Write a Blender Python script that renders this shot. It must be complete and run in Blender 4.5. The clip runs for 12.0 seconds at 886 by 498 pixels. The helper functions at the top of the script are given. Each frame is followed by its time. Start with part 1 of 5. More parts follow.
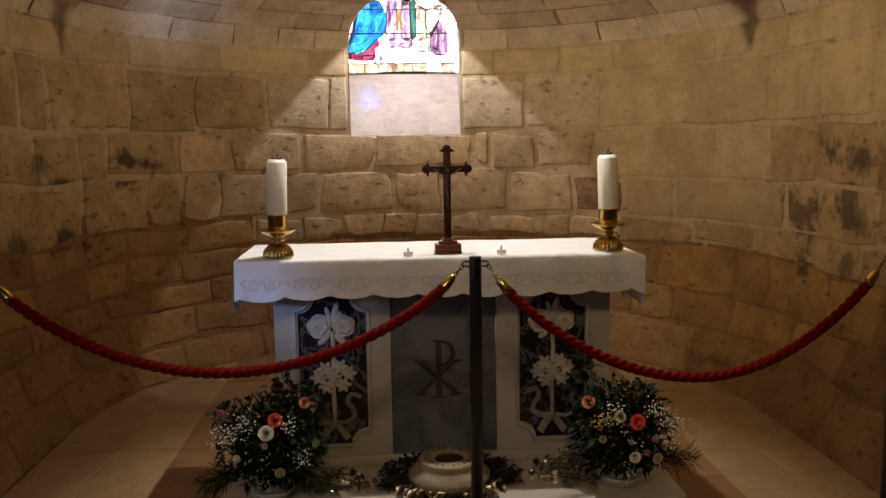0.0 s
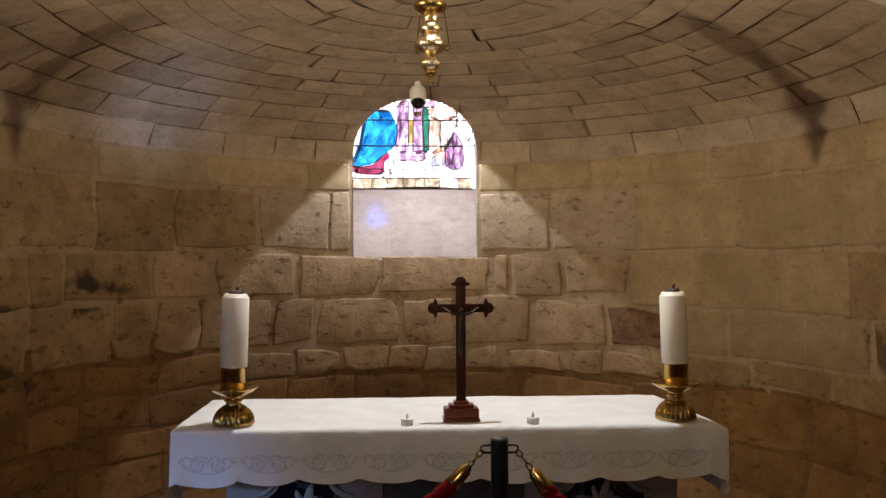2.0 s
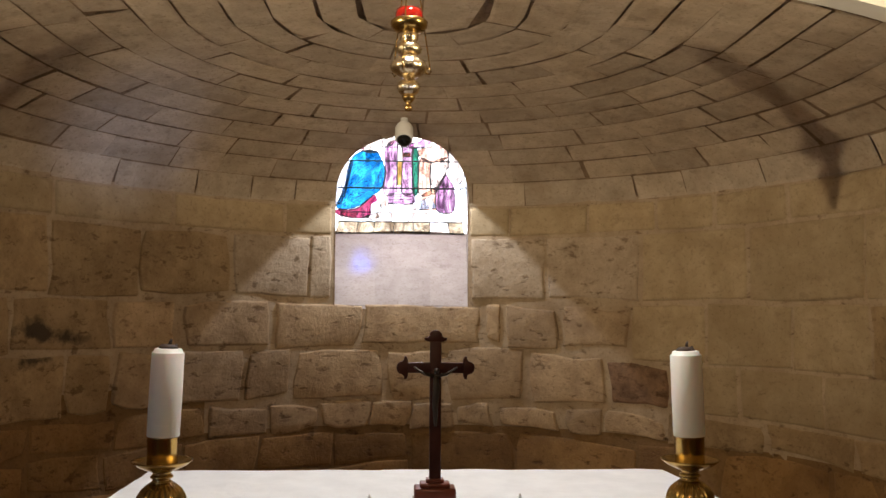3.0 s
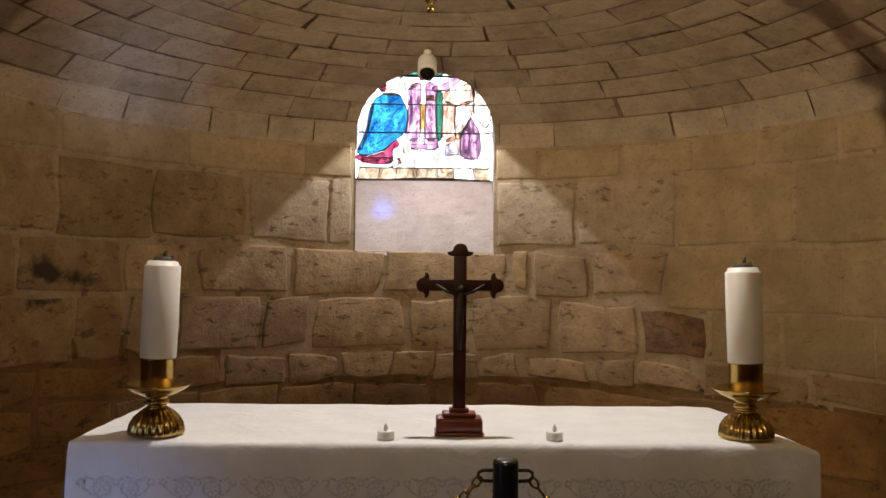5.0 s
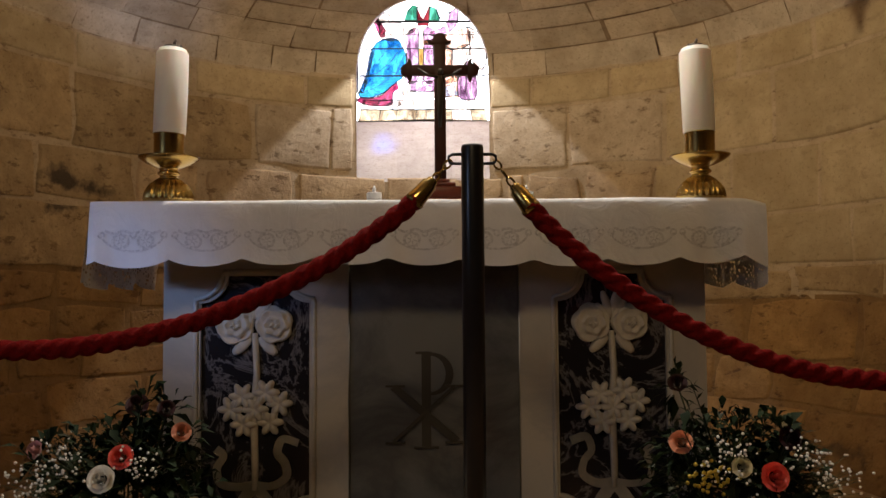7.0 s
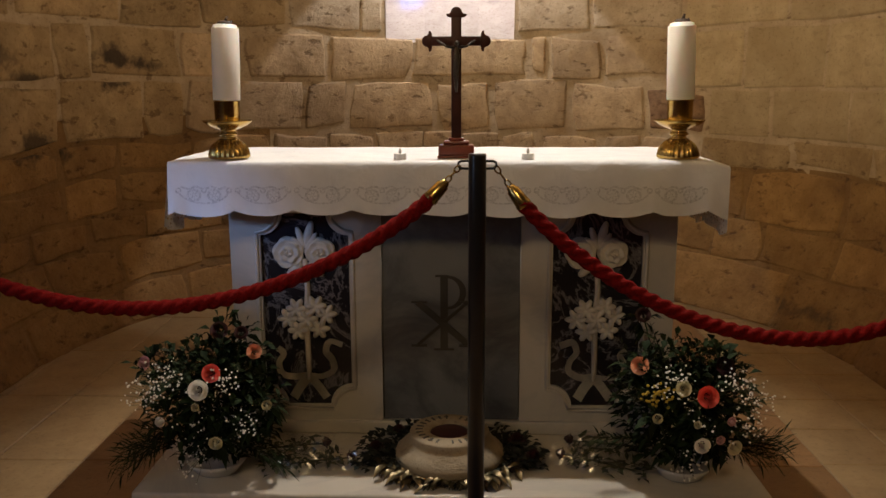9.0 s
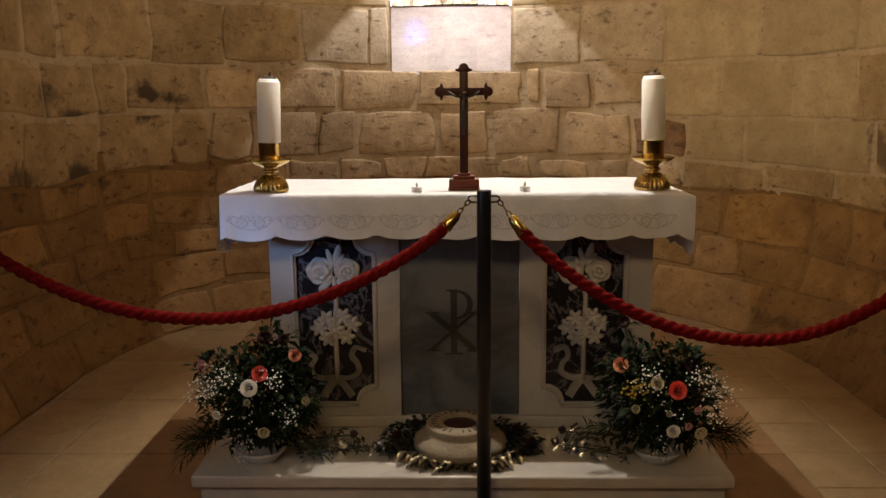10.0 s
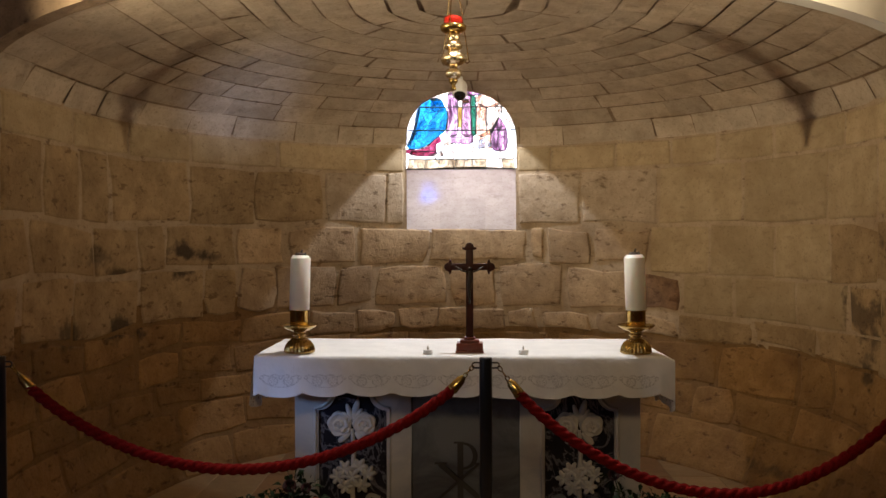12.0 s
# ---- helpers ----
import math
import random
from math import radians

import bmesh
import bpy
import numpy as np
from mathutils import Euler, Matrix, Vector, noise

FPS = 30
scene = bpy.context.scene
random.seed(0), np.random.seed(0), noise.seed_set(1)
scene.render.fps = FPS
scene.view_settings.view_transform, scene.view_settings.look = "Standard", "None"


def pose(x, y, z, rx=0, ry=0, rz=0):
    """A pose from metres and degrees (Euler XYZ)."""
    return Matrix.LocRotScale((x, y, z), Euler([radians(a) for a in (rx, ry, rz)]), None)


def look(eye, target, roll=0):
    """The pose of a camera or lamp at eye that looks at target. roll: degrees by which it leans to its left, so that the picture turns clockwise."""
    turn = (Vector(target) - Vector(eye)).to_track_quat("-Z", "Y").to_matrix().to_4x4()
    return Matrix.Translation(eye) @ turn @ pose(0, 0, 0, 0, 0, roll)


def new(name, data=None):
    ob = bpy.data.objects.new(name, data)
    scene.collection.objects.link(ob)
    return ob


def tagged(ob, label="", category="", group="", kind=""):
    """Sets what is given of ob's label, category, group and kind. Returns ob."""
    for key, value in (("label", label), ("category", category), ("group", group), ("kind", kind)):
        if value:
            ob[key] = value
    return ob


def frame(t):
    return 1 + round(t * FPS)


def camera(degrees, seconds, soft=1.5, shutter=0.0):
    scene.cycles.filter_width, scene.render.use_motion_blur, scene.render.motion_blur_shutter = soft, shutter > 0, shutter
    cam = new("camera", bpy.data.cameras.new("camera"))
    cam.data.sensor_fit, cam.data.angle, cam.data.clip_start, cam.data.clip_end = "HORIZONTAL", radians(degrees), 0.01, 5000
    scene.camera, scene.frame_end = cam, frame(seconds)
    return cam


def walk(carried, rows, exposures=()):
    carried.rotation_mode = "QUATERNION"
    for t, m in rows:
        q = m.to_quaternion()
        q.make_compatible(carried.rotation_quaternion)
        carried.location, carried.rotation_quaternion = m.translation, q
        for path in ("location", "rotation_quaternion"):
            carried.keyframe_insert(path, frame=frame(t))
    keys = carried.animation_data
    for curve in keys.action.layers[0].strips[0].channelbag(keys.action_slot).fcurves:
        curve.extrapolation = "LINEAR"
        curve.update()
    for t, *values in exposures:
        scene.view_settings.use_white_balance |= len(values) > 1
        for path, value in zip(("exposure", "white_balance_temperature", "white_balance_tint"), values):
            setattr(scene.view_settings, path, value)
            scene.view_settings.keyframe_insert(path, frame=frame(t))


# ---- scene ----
cam = camera(56.2, 12.0)
PATH = [
    (0, (-0.237, 0.027, 1.595), (-0.105, 2.007, 1.342), -0.8),
    (0.5, (-0.217, 0.172, 1.575), (-0.094, 2.15, 1.306), 0.2),
    (1, (-0.112, 0.444, 1.595), (-0.016, 2.43, 1.38), 0.8),
    (1.5, (-0.112, 0.637, 1.608), (-0.017, 2.63, 1.478), 0.5),
    (2, (-0.17, 0.875, 1.64), (-0.071, 2.872, 1.667), -0.2),
    (2.5, (-0.168, 1.051, 1.639), (-0.058, 3.045, 1.748), 0.5),
    (2.7, (-0.132, 1.142, 1.647), (-0.022, 3.134, 1.795), 0.4),
    (4.3, (-0.025, 1.5, 1.637), (0.031, 3.498, 1.699), 0.8),
    (4.5, (-0.037, 1.51, 1.614), (0.02, 3.509, 1.667), 0.8),
    (5, (-0.071, 1.513, 1.509), (-0.026, 3.512, 1.575), 0.6),
    (5.5, (-0.058, 1.448, 1.346), (-0.015, 3.446, 1.43), 1.0),
    (6, (-0.019, 1.379, 1.111), (0.001, 3.376, 1.222), 1.0),
    (6.5, (-0.016, 1.355, 0.973), (0.01, 3.35, 1.113), 0.8),
    (7, (-0.003, 1.323, 0.896), (0.019, 3.32, 1.001), -0.4),
    (7.4, (-0.003, 1.288, 0.884), (0.021, 3.288, 0.933), -0.5),
    (7.5, (0.001, 1.309, 0.862), (0.021, 3.308, 0.921), -0.2),
    (7.7, (-0.006, 1.306, 0.857), (0.003, 3.306, 0.867), -0.3),
    (9.3, (0.054, 0.75, 1.417), (-0.006, 2.705, 1.003), -0.1),
    (9.5, (0.014, 0.65, 1.418), (-0.035, 2.607, 1.011), -0.3),
    (10, (0.009, 0.457, 1.466), (-0.038, 2.424, 1.108), -0.5),
    (10.5, (0.08, 0.304, 1.495), (-0.008, 2.275, 1.165), -0.4),
    (11, (0.054, 0.185, 1.521), (-0.07, 2.166, 1.28), 0.3),
    (11.5, (0.005, 0.075, 1.578), (-0.076, 2.071, 1.474), -0.4),
    (12, (0.037, 0.059, 1.621), (-0.039, 2.058, 1.587), -0.2),
]
EXPOSURES = [(0, 0.08, 6600, 10), (0.5, 0.0, 6600, 10), (1.5, 0.12, 6350, 10), (2, -0.24, 6200, 10), (2.5, -0.26, 6150, 10), (4.5, -0.30, 6400, 10), (5.5, -0.42, 6700, 10), (6.5, -0.1, 6700, 10), (7, 0.02, 6600, 10), (9.5, 0.22, 6750, 10), (10, 0.26, 6700, 10), (10.5, 0.10, 6700, 10), (11, 0.05, 6450, 10), (11.5, 0.04, 6350, 10), (12, -0.14, 6250, 10)]
walk(cam, [(t, look(eye, target, roll)) for t, eye, target, roll in PATH], EXPOSURES)

# ---- light ----
world = bpy.data.worlds.new("world")
scene.world = world
world.use_nodes = True
world.node_tree.nodes["Background"].inputs[0].default_value = (0.55, 0.65, 0.8, 1)
world.node_tree.nodes["Background"].inputs[1].default_value = 0.008


def lamp(name, kind, at, aim, watts, colour, **more):
    data = bpy.data.lights.new(name, kind)
    data.energy, data.color = watts, colour
    for key, value in more.items():
        if key == "cone":
            data.spot_size = radians(value)
        elif key == "blend":
            data.spot_blend = value
        elif key == "soft":
            data.shadow_soft_size = value
        elif key == "size":
            data.size = value
    ob = new(name, data)
    ob.matrix_world = look(at, aim)
    return ob


# downlight over the window, spot over the altar, two warm spots on the piers in front of the arch, then added lamps: a
# warm nave fill and cool side light
lamp("window_downlight", "SPOT", (-0.07, 6.65, 2.70), (-0.07, 6.95, 1.70), 48, (0.94, 0.95, 1.0), cone=102.5, blend=0.06, soft=0.03)
lamp("altar_spot", "SPOT", (0.03, 3.72, 3.14), (0.0, 3.47, 0.0), 155, (1.0, 0.97, 0.93), cone=68, blend=0.6, soft=0.025)
lamp("pier_spot", "SPOT", (-2.02, 2.75, 2.42), (1.7, 5.8, 3.55), 325, (1.0, 0.80, 0.51), cone=97, blend=1.0, soft=0.025)
lamp("pier_spot", "SPOT", (2.02, 2.75, 2.42), (-1.7, 5.8, 4.2), 195, (1.0, 0.80, 0.51), cone=96, blend=1.0, soft=0.025)
# unseen warm lamp added to brighten the altar front and lower walls
lamp("nave_fill", "SPOT", (-0.3, 0.1, 3.1), (0.5, 4.7, 0.5), 98, (1.0, 0.74, 0.42), cone=68, blend=1.0, soft=0.3)
# unseen lamps added to tint the cloth's left end blue; no window stands there
lamp("cool_side_fill", "AREA", (-2.12, 1.3, 1.55), (-0.7, 3.5, 0.95), 5, (0.46, 0.62, 1.0), size=0.5)
lamp("cool_side_beam", "SPOT", (-2.12, 1.5, 1.55), (-0.78, 3.42, 0.95), 85, (0.30, 0.48, 1.0), cone=13, blend=1.0, soft=0.12)
# unseen spot added to throw the bluish patch on the vault
lamp("vault_patch_spot", "SPOT", (1.9, 0.4, 1.3), (-1.42, 5.62, 2.56), 650, (0.50, 0.62, 1.0), cone=9, blend=1.0, soft=0.15)
# lamp standing in for daylight in the window's reveal, and a spot added behind the blue glass to throw a violet patch
# on the sill
lamp("window_daylight", "AREA", (-0.08, 7.36, 3.00), (-0.08, 7.24, 1.9), 9, (1.0, 0.90, 0.96), size=0.45)
lamp("sill_patch_spot", "SPOT", (-0.405, 8.10, 3.46), (-0.36, 7.36, 1.98), 9000, (1.0, 0.30, 0.75), cone=7.5, blend=1.0, soft=0.05)

# ---- materials ----


def material(name, rough=0.6, metal=0.0):
    m = bpy.data.materials.new(name)
    m.use_nodes = True
    b = m.node_tree.nodes["Principled BSDF"]
    b.inputs["Roughness"].default_value = rough
    b.inputs["Metallic"].default_value = metal
    return m, m.node_tree.nodes, m.node_tree.links, b


def noise_node(n, l, scale, detail=5.0, rough=0.6, space="Object"):
    c = n.new("ShaderNodeTexCoord")
    t = n.new("ShaderNodeTexNoise")
    t.inputs["Scale"].default_value = scale
    t.inputs["Detail"].default_value = detail
    t.inputs["Roughness"].default_value = rough
    # the grain runs on from piece to piece, so that no two look alike
    place = n.new("ShaderNodeObjectInfo")
    add = n.new("ShaderNodeVectorMath")
    l.new(c.outputs[space], add.inputs[0])
    l.new(place.outputs["Location"], add.inputs[1])
    l.new(add.outputs[0], t.inputs["Vector"])
    return t


def ramp(n, l, fac, stops):
    r = n.new("ShaderNodeValToRGB")
    e = r.color_ramp.elements
    while len(e) < len(stops):
        e.new(0.5)
    for i, (p, c) in enumerate(stops):
        e[i].position, e[i].color = p, (*c, 1)
    l.new(fac, r.inputs[0])
    return r


def mix(n, l, fac, a, b, mode="MIX"):
    m = n.new("ShaderNodeMix")
    m.data_type, m.blend_type = "RGBA", mode
    for sock, v in ((m.inputs[0], fac), (m.inputs[6], a), (m.inputs[7], b)):
        if isinstance(v, (int, float)):
            sock.default_value = v
        elif isinstance(v, tuple):
            sock.default_value = (*v, 1)
        else:
            l.new(v, sock)
    return m.outputs[2]


def bump(n, l, b, height, strength=0.3, dist=0.01):
    x = n.new("ShaderNodeBump")
    x.inputs["Strength"].default_value = strength
    x.inputs["Distance"].default_value = dist
    l.new(height, x.inputs["Height"])
    l.new(x.outputs[0], b.inputs["Normal"])


def plain(name, colour, rough=0.5, metal=0.0, vary=0.12, scale=30.0, relief=0.1, dist=0.002):
    """A surface of one colour with slight mottling and relief."""
    m, n, l, b = material(name, rough, metal)
    t = noise_node(n, l, scale)
    lo = tuple(c * (1 - vary) for c in colour)
    hi = tuple(min(1, c * (1 + vary)) for c in colour)
    r = ramp(n, l, t.outputs[0], [(0.3, lo), (0.7, hi)])
    l.new(r.outputs[0], b.inputs["Base Color"])
    if relief:
        bump(n, l, b, t.outputs[0], relief, dist)
    return m


def limestone(name, light, dark, stain, stain_lo=0.62, rough=0.85, relief=0.5, by_piece="object", stain_scale=2.3, spread=1.0, stain_w=0.24):
    """Weathered stone: large tone shifts, pitted grain and blotches, varied from piece to piece."""
    m, n, l, b = material(name, rough)
    big = noise_node(n, l, stain_scale, 6, 0.62)
    mid = noise_node(n, l, 7.0, 8, 0.7)
    mid.inputs["Distortion"].default_value = 0.12
    fine = noise_node(n, l, 55.0, 5, 0.7)
    base = ramp(n, l, mid.outputs[0], [(0.36, dark), (0.62, light)])
    if by_piece == "object":
        rnd = n.new("ShaderNodeObjectInfo").outputs["Random"]
    else:
        rnd = n.new("ShaderNodeNewGeometry").outputs["Random Per Island"]
    tone = ramp(n, l, rnd, [(0.0, (1 - 0.28 * spread, 1 - 0.31 * spread, 1 - 0.34 * spread)), (0.5, (0.95, 0.94, 0.93)), (1.0, (1 + 0.08 * spread, 1 + 0.05 * spread, 1.0))])
    col = mix(n, l, 1.0, base.outputs[0], tone.outputs[0], "MULTIPLY")
    blot = ramp(n, l, big.outputs[0], [(stain_lo, (0, 0, 0)), (stain_lo + stain_w, (1, 1, 1))])
    col = mix(n, l, blot.outputs[0], col, stain)
    pit = ramp(n, l, fine.outputs[0], [(0.30, (0.55, 0.5, 0.45)), (0.45, (1, 1, 1))])
    col = mix(n, l, 0.8, col, pit.outputs[0], "MULTIPLY")
    l.new(col, b.inputs["Base Color"])
    # sparse pits, wider than high, that bite into the face
    cav = noise_node(n, l, 15.0, 6, 0.62)
    flat = n.new("ShaderNodeMapping")
    flat.inputs["Scale"].default_value = (0.75, 0.75, 1.45)
    l.new(cav.inputs["Vector"].links[0].from_socket, flat.inputs[0])
    l.new(flat.outputs[0], cav.inputs["Vector"])
    hole = ramp(n, l, cav.outputs[0], [(0.34, (0.40, 0.33, 0.26)), (0.46 if relief > 0.95 else 0.42, (1, 1, 1))])
    col = mix(n, l, 0.75 if relief > 0.4 else 0.25, col, hole.outputs[0], "MULTIPLY")
    l.new(col, b.inputs["Base Color"])
    soft = n.new("ShaderNodeMath")
    soft.operation = "MULTIPLY_ADD"
    l.new(fine.outputs[0], soft.inputs[0])
    soft.inputs[1].default_value = 0.10
    l.new(mid.outputs[0], soft.inputs[2])
    add = n.new("ShaderNodeMath")
    add.operation = "MULTIPLY_ADD"
    l.new(hole.outputs[0], add.inputs[0])
    add.inputs[1].default_value = 0.30
    l.new(soft.outputs[0], add.inputs[2])
    bump(n, l, b, add.outputs[0], relief, 0.034 if relief > 0.95 else 0.022)
    return m


WALL = limestone("wall_limestone", (0.52, 0.375, 0.205), (0.345, 0.236, 0.122), (0.25, 0.16, 0.076), 0.5, relief=0.8, spread=0.7)
ROUGH_WALL = limestone("rough_limestone", (0.60, 0.445, 0.275), (0.42, 0.295, 0.175), (0.30, 0.195, 0.105), 0.54, relief=0.9)
GREY_WALL = limestone("grey_limestone", (0.60, 0.485, 0.35), (0.44, 0.335, 0.225), (0.33, 0.235, 0.145), 0.54, relief=0.9)
# brown lower stone and mortar, with the dim warm light put into their colour
LOW_WALL = limestone("brown_dim_limestone", (0.39, 0.235, 0.09), (0.275, 0.155, 0.055), (0.19, 0.10, 0.036), 0.48, relief=0.9)
LOW_MORTAR = limestone("brown_dim_mortar", (0.37, 0.225, 0.09), (0.28, 0.165, 0.062), (0.20, 0.11, 0.042), 0.48, relief=0.8)
PALE_WALL = limestone("pale_limestone", (0.53, 0.412, 0.25), (0.43, 0.323, 0.183), (0.34, 0.24, 0.125), 0.50, relief=0.4, spread=0.7)
DARK_STONE = limestone("burnt_stone", (0.33, 0.20, 0.115), (0.17, 0.10, 0.058), (0.09, 0.055, 0.036), 0.54, relief=1.0)
VAULT = limestone("vault_limestone", (0.60, 0.50, 0.375), (0.46, 0.37, 0.265), (0.36, 0.27, 0.178), 0.52, relief=0.38, by_piece="island", spread=0.7)
MORTAR = limestone("lime_mortar", (0.68, 0.54, 0.37), (0.55, 0.42, 0.27), (0.32, 0.22, 0.125), 0.52, relief=0.6)
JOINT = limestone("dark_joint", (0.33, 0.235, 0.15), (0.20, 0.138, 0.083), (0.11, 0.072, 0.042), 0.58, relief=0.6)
FLOOR = limestone("floor_limestone", (0.40, 0.28, 0.145), (0.32, 0.215, 0.108), (0.29, 0.185, 0.09), 0.62, rough=0.42, relief=0.12, spread=0.5)
FLOOR_BROWN = limestone("brown_floor_stone", (0.29, 0.165, 0.075), (0.22, 0.12, 0.052), (0.16, 0.085, 0.036), 0.62, rough=0.42, relief=0.12, spread=0.5)
PLASTER = plain("white_plaster", (0.78, 0.75, 0.68), 0.9, vary=0.08, scale=6, relief=0.4, dist=0.01)


def marble(name, base, vein, scale=3.0, width=0.06, rough=0.3, low=0.5):
    m, n, l, b = material(name, rough)
    t = noise_node(n, l, scale, 8, 0.62)
    t.inputs["Distortion"].default_value = 1.4
    v = ramp(n, l, t.outputs[0], [(low - width, (0, 0, 0)), (low, (1, 1, 1)), (low + width, (0, 0, 0))])
    soft = noise_node(n, l, scale * 0.6, 3)
    body = ramp(n, l, soft.outputs[0], [(0.3, tuple(c * 0.78 for c in base)), (0.7, base)])
    l.new(mix(n, l, v.outputs[0], body.outputs[0], vein), b.inputs["Base Color"])
    return m


WHITE_MARBLE = marble("white_marble", (0.60, 0.54, 0.45), (0.46, 0.42, 0.36), 2.0, 0.07)
GREY_MARBLE = marble("grey_marble", (0.205, 0.205, 0.195), (0.105, 0.105, 0.10), 2.2, 0.14, 0.28, 0.45)
BLACK_MARBLE = marble("black_marble", (0.020, 0.017, 0.019), (0.17, 0.155, 0.155), 5.0, 0.030, 0.2)
RELIEF = plain("carved_marble", (0.56, 0.50, 0.41), 0.5, vary=0.1, scale=40, relief=0.15)
ENGRAVED = plain("engraved_letter", (0.055, 0.046, 0.032), 0.6)
BRASS = plain("polished_brass", (0.48, 0.32, 0.10), 0.24, 1.0, 0.08, 40, 0.05)
BRASS_PALE = plain("chased_brass", (0.74, 0.61, 0.40), 0.25, 1.0, 0.15, 60, 0.5, 0.003)
BLACK_PAINT = plain("black_paint", (0.012, 0.012, 0.014), 0.28, vary=0.05, relief=0.0)
WAX = plain("candle_wax", (0.86, 0.82, 0.74), 0.45, vary=0.03, scale=12, relief=0.05)
WAX.node_tree.nodes["Principled BSDF"].inputs["Subsurface Weight"].default_value = 0.15
WICK = plain("burnt_wick", (0.05, 0.028, 0.016), 0.7, vary=0.4)
WOOD = plain("dark_wood", (0.048, 0.015, 0.010), 0.42, vary=0.3, scale=18, relief=0.1)
WOOD.node_tree.nodes["Principled BSDF"].inputs["Specular IOR Level"].default_value = 0.22
WOOD_RED = plain("red_brown_wood", (0.16, 0.035, 0.018), 0.3, vary=0.25, scale=18, relief=0.1)
CORPUS = plain("dull_bronze", (0.045, 0.032, 0.022), 0.55, 0.4, 0.2, 40)
ROPE = plain("red_velvet_rope", (0.155, 0.004, 0.003), 0.9, vary=0.35, scale=120, relief=0.8, dist=0.006)
ROPE.node_tree.nodes["Principled BSDF"].inputs["Specular IOR Level"].default_value = 0.12
WHITE_PLASTIC = plain("white_plastic", (0.80, 0.78, 0.75), 0.4, vary=0.03, relief=0.0)
BLACK_GLASS = plain("black_dome_glass", (0.006, 0.006, 0.007), 0.06, vary=0.0, relief=0.0)
RED_GLASS = plain("red_glass", (0.55, 0.025, 0.012), 0.12, vary=0.1, relief=0.0)
RED_GLASS.node_tree.nodes["Principled BSDF"].inputs["Transmission Weight"].default_value = 0.5
LEAD = plain("window_lead", (0.03, 0.03, 0.032), 0.6, relief=0.0)

# ---- mesh tools ----


def part(name, bm, mat, parent=None, label="", smooth=True, kind=""):
    me = bpy.data.meshes.new(name)
    bm.to_mesh(me)
    bm.free()
    me.materials.append(mat)
    if smooth:
        me.shade_smooth()
    ob = new(name, me)
    ob.parent = parent
    if label or kind:
        tagged(ob, label, kind=kind)
    return ob


def thing(name, at, label, category, group="", kind=""):
    ob = new(name)
    ob.empty_display_size = 0.1
    ob.location = at
    return tagged(ob, label, category, group, kind)


def lathe(profile, seg=32, flutes=0, flute=0.0, f_lo=0, f_hi=0, close=True):
    """A turned body from (radius, height) pairs; flutes ripple the radius between two heights."""
    bm = bmesh.new()
    rings = []
    for r, z in profile:
        ring = []
        for i in range(seg):
            a = 2 * math.pi * i / seg
            q = r
            if flutes and f_lo <= z <= f_hi:
                q = r * (1 + flute * (abs(math.cos(flutes * a / 2)) - 0.6))
            ring.append(bm.verts.new((q * math.cos(a), q * math.sin(a), z)))
        rings.append(ring)
    for a, b in zip(rings, rings[1:]):
        for i in range(seg):
            j = (i + 1) % seg
            bm.faces.new((a[i], a[j], b[j], b[i]))
    if close:
        bm.faces.new(list(reversed(rings[0])))
        bm.faces.new(rings[-1])
    return bm


def box(x0, x1, y0, y1, z0, z1, bevel=0.0, bm=None, segments=2):
    bm = bm or bmesh.new()
    made = bmesh.ops.create_cube(bm, size=1.0)
    for v in made["verts"]:
        v.co = Vector(((x0 + x1) / 2 + v.co.x * (x1 - x0), (y0 + y1) / 2 + v.co.y * (y1 - y0), (z0 + z1) / 2 + v.co.z * (z1 - z0)))
    if bevel:
        edges = {e for v in made["verts"] for e in v.link_edges}
        bmesh.ops.bevel(bm, geom=list(edges), offset=bevel, segments=segments, profile=0.6, affect="EDGES")
    return bm


def prism(outline, y0, y1, bevel=0.0, bm=None):
    """An outline in x and z, drawn from y0 (front) to y1."""
    bm = bm or bmesh.new()
    front = [bm.verts.new((x, y0, z)) for x, z in outline]
    back = [bm.verts.new((x, y1, z)) for x, z in outline]
    n = len(outline)
    f = bm.faces.new(front)
    bm.faces.new(list(reversed(back)))
    for i in range(n):
        j = (i + 1) % n
        bm.faces.new((front[j], front[i], back[i], back[j]))
    bmesh.ops.recalc_face_normals(bm, faces=bm.faces[:])
    if bevel:
        bmesh.ops.bevel(bm, geom=list(f.edges), offset=bevel, segments=2, profile=0.5, affect="EDGES")
    return bm


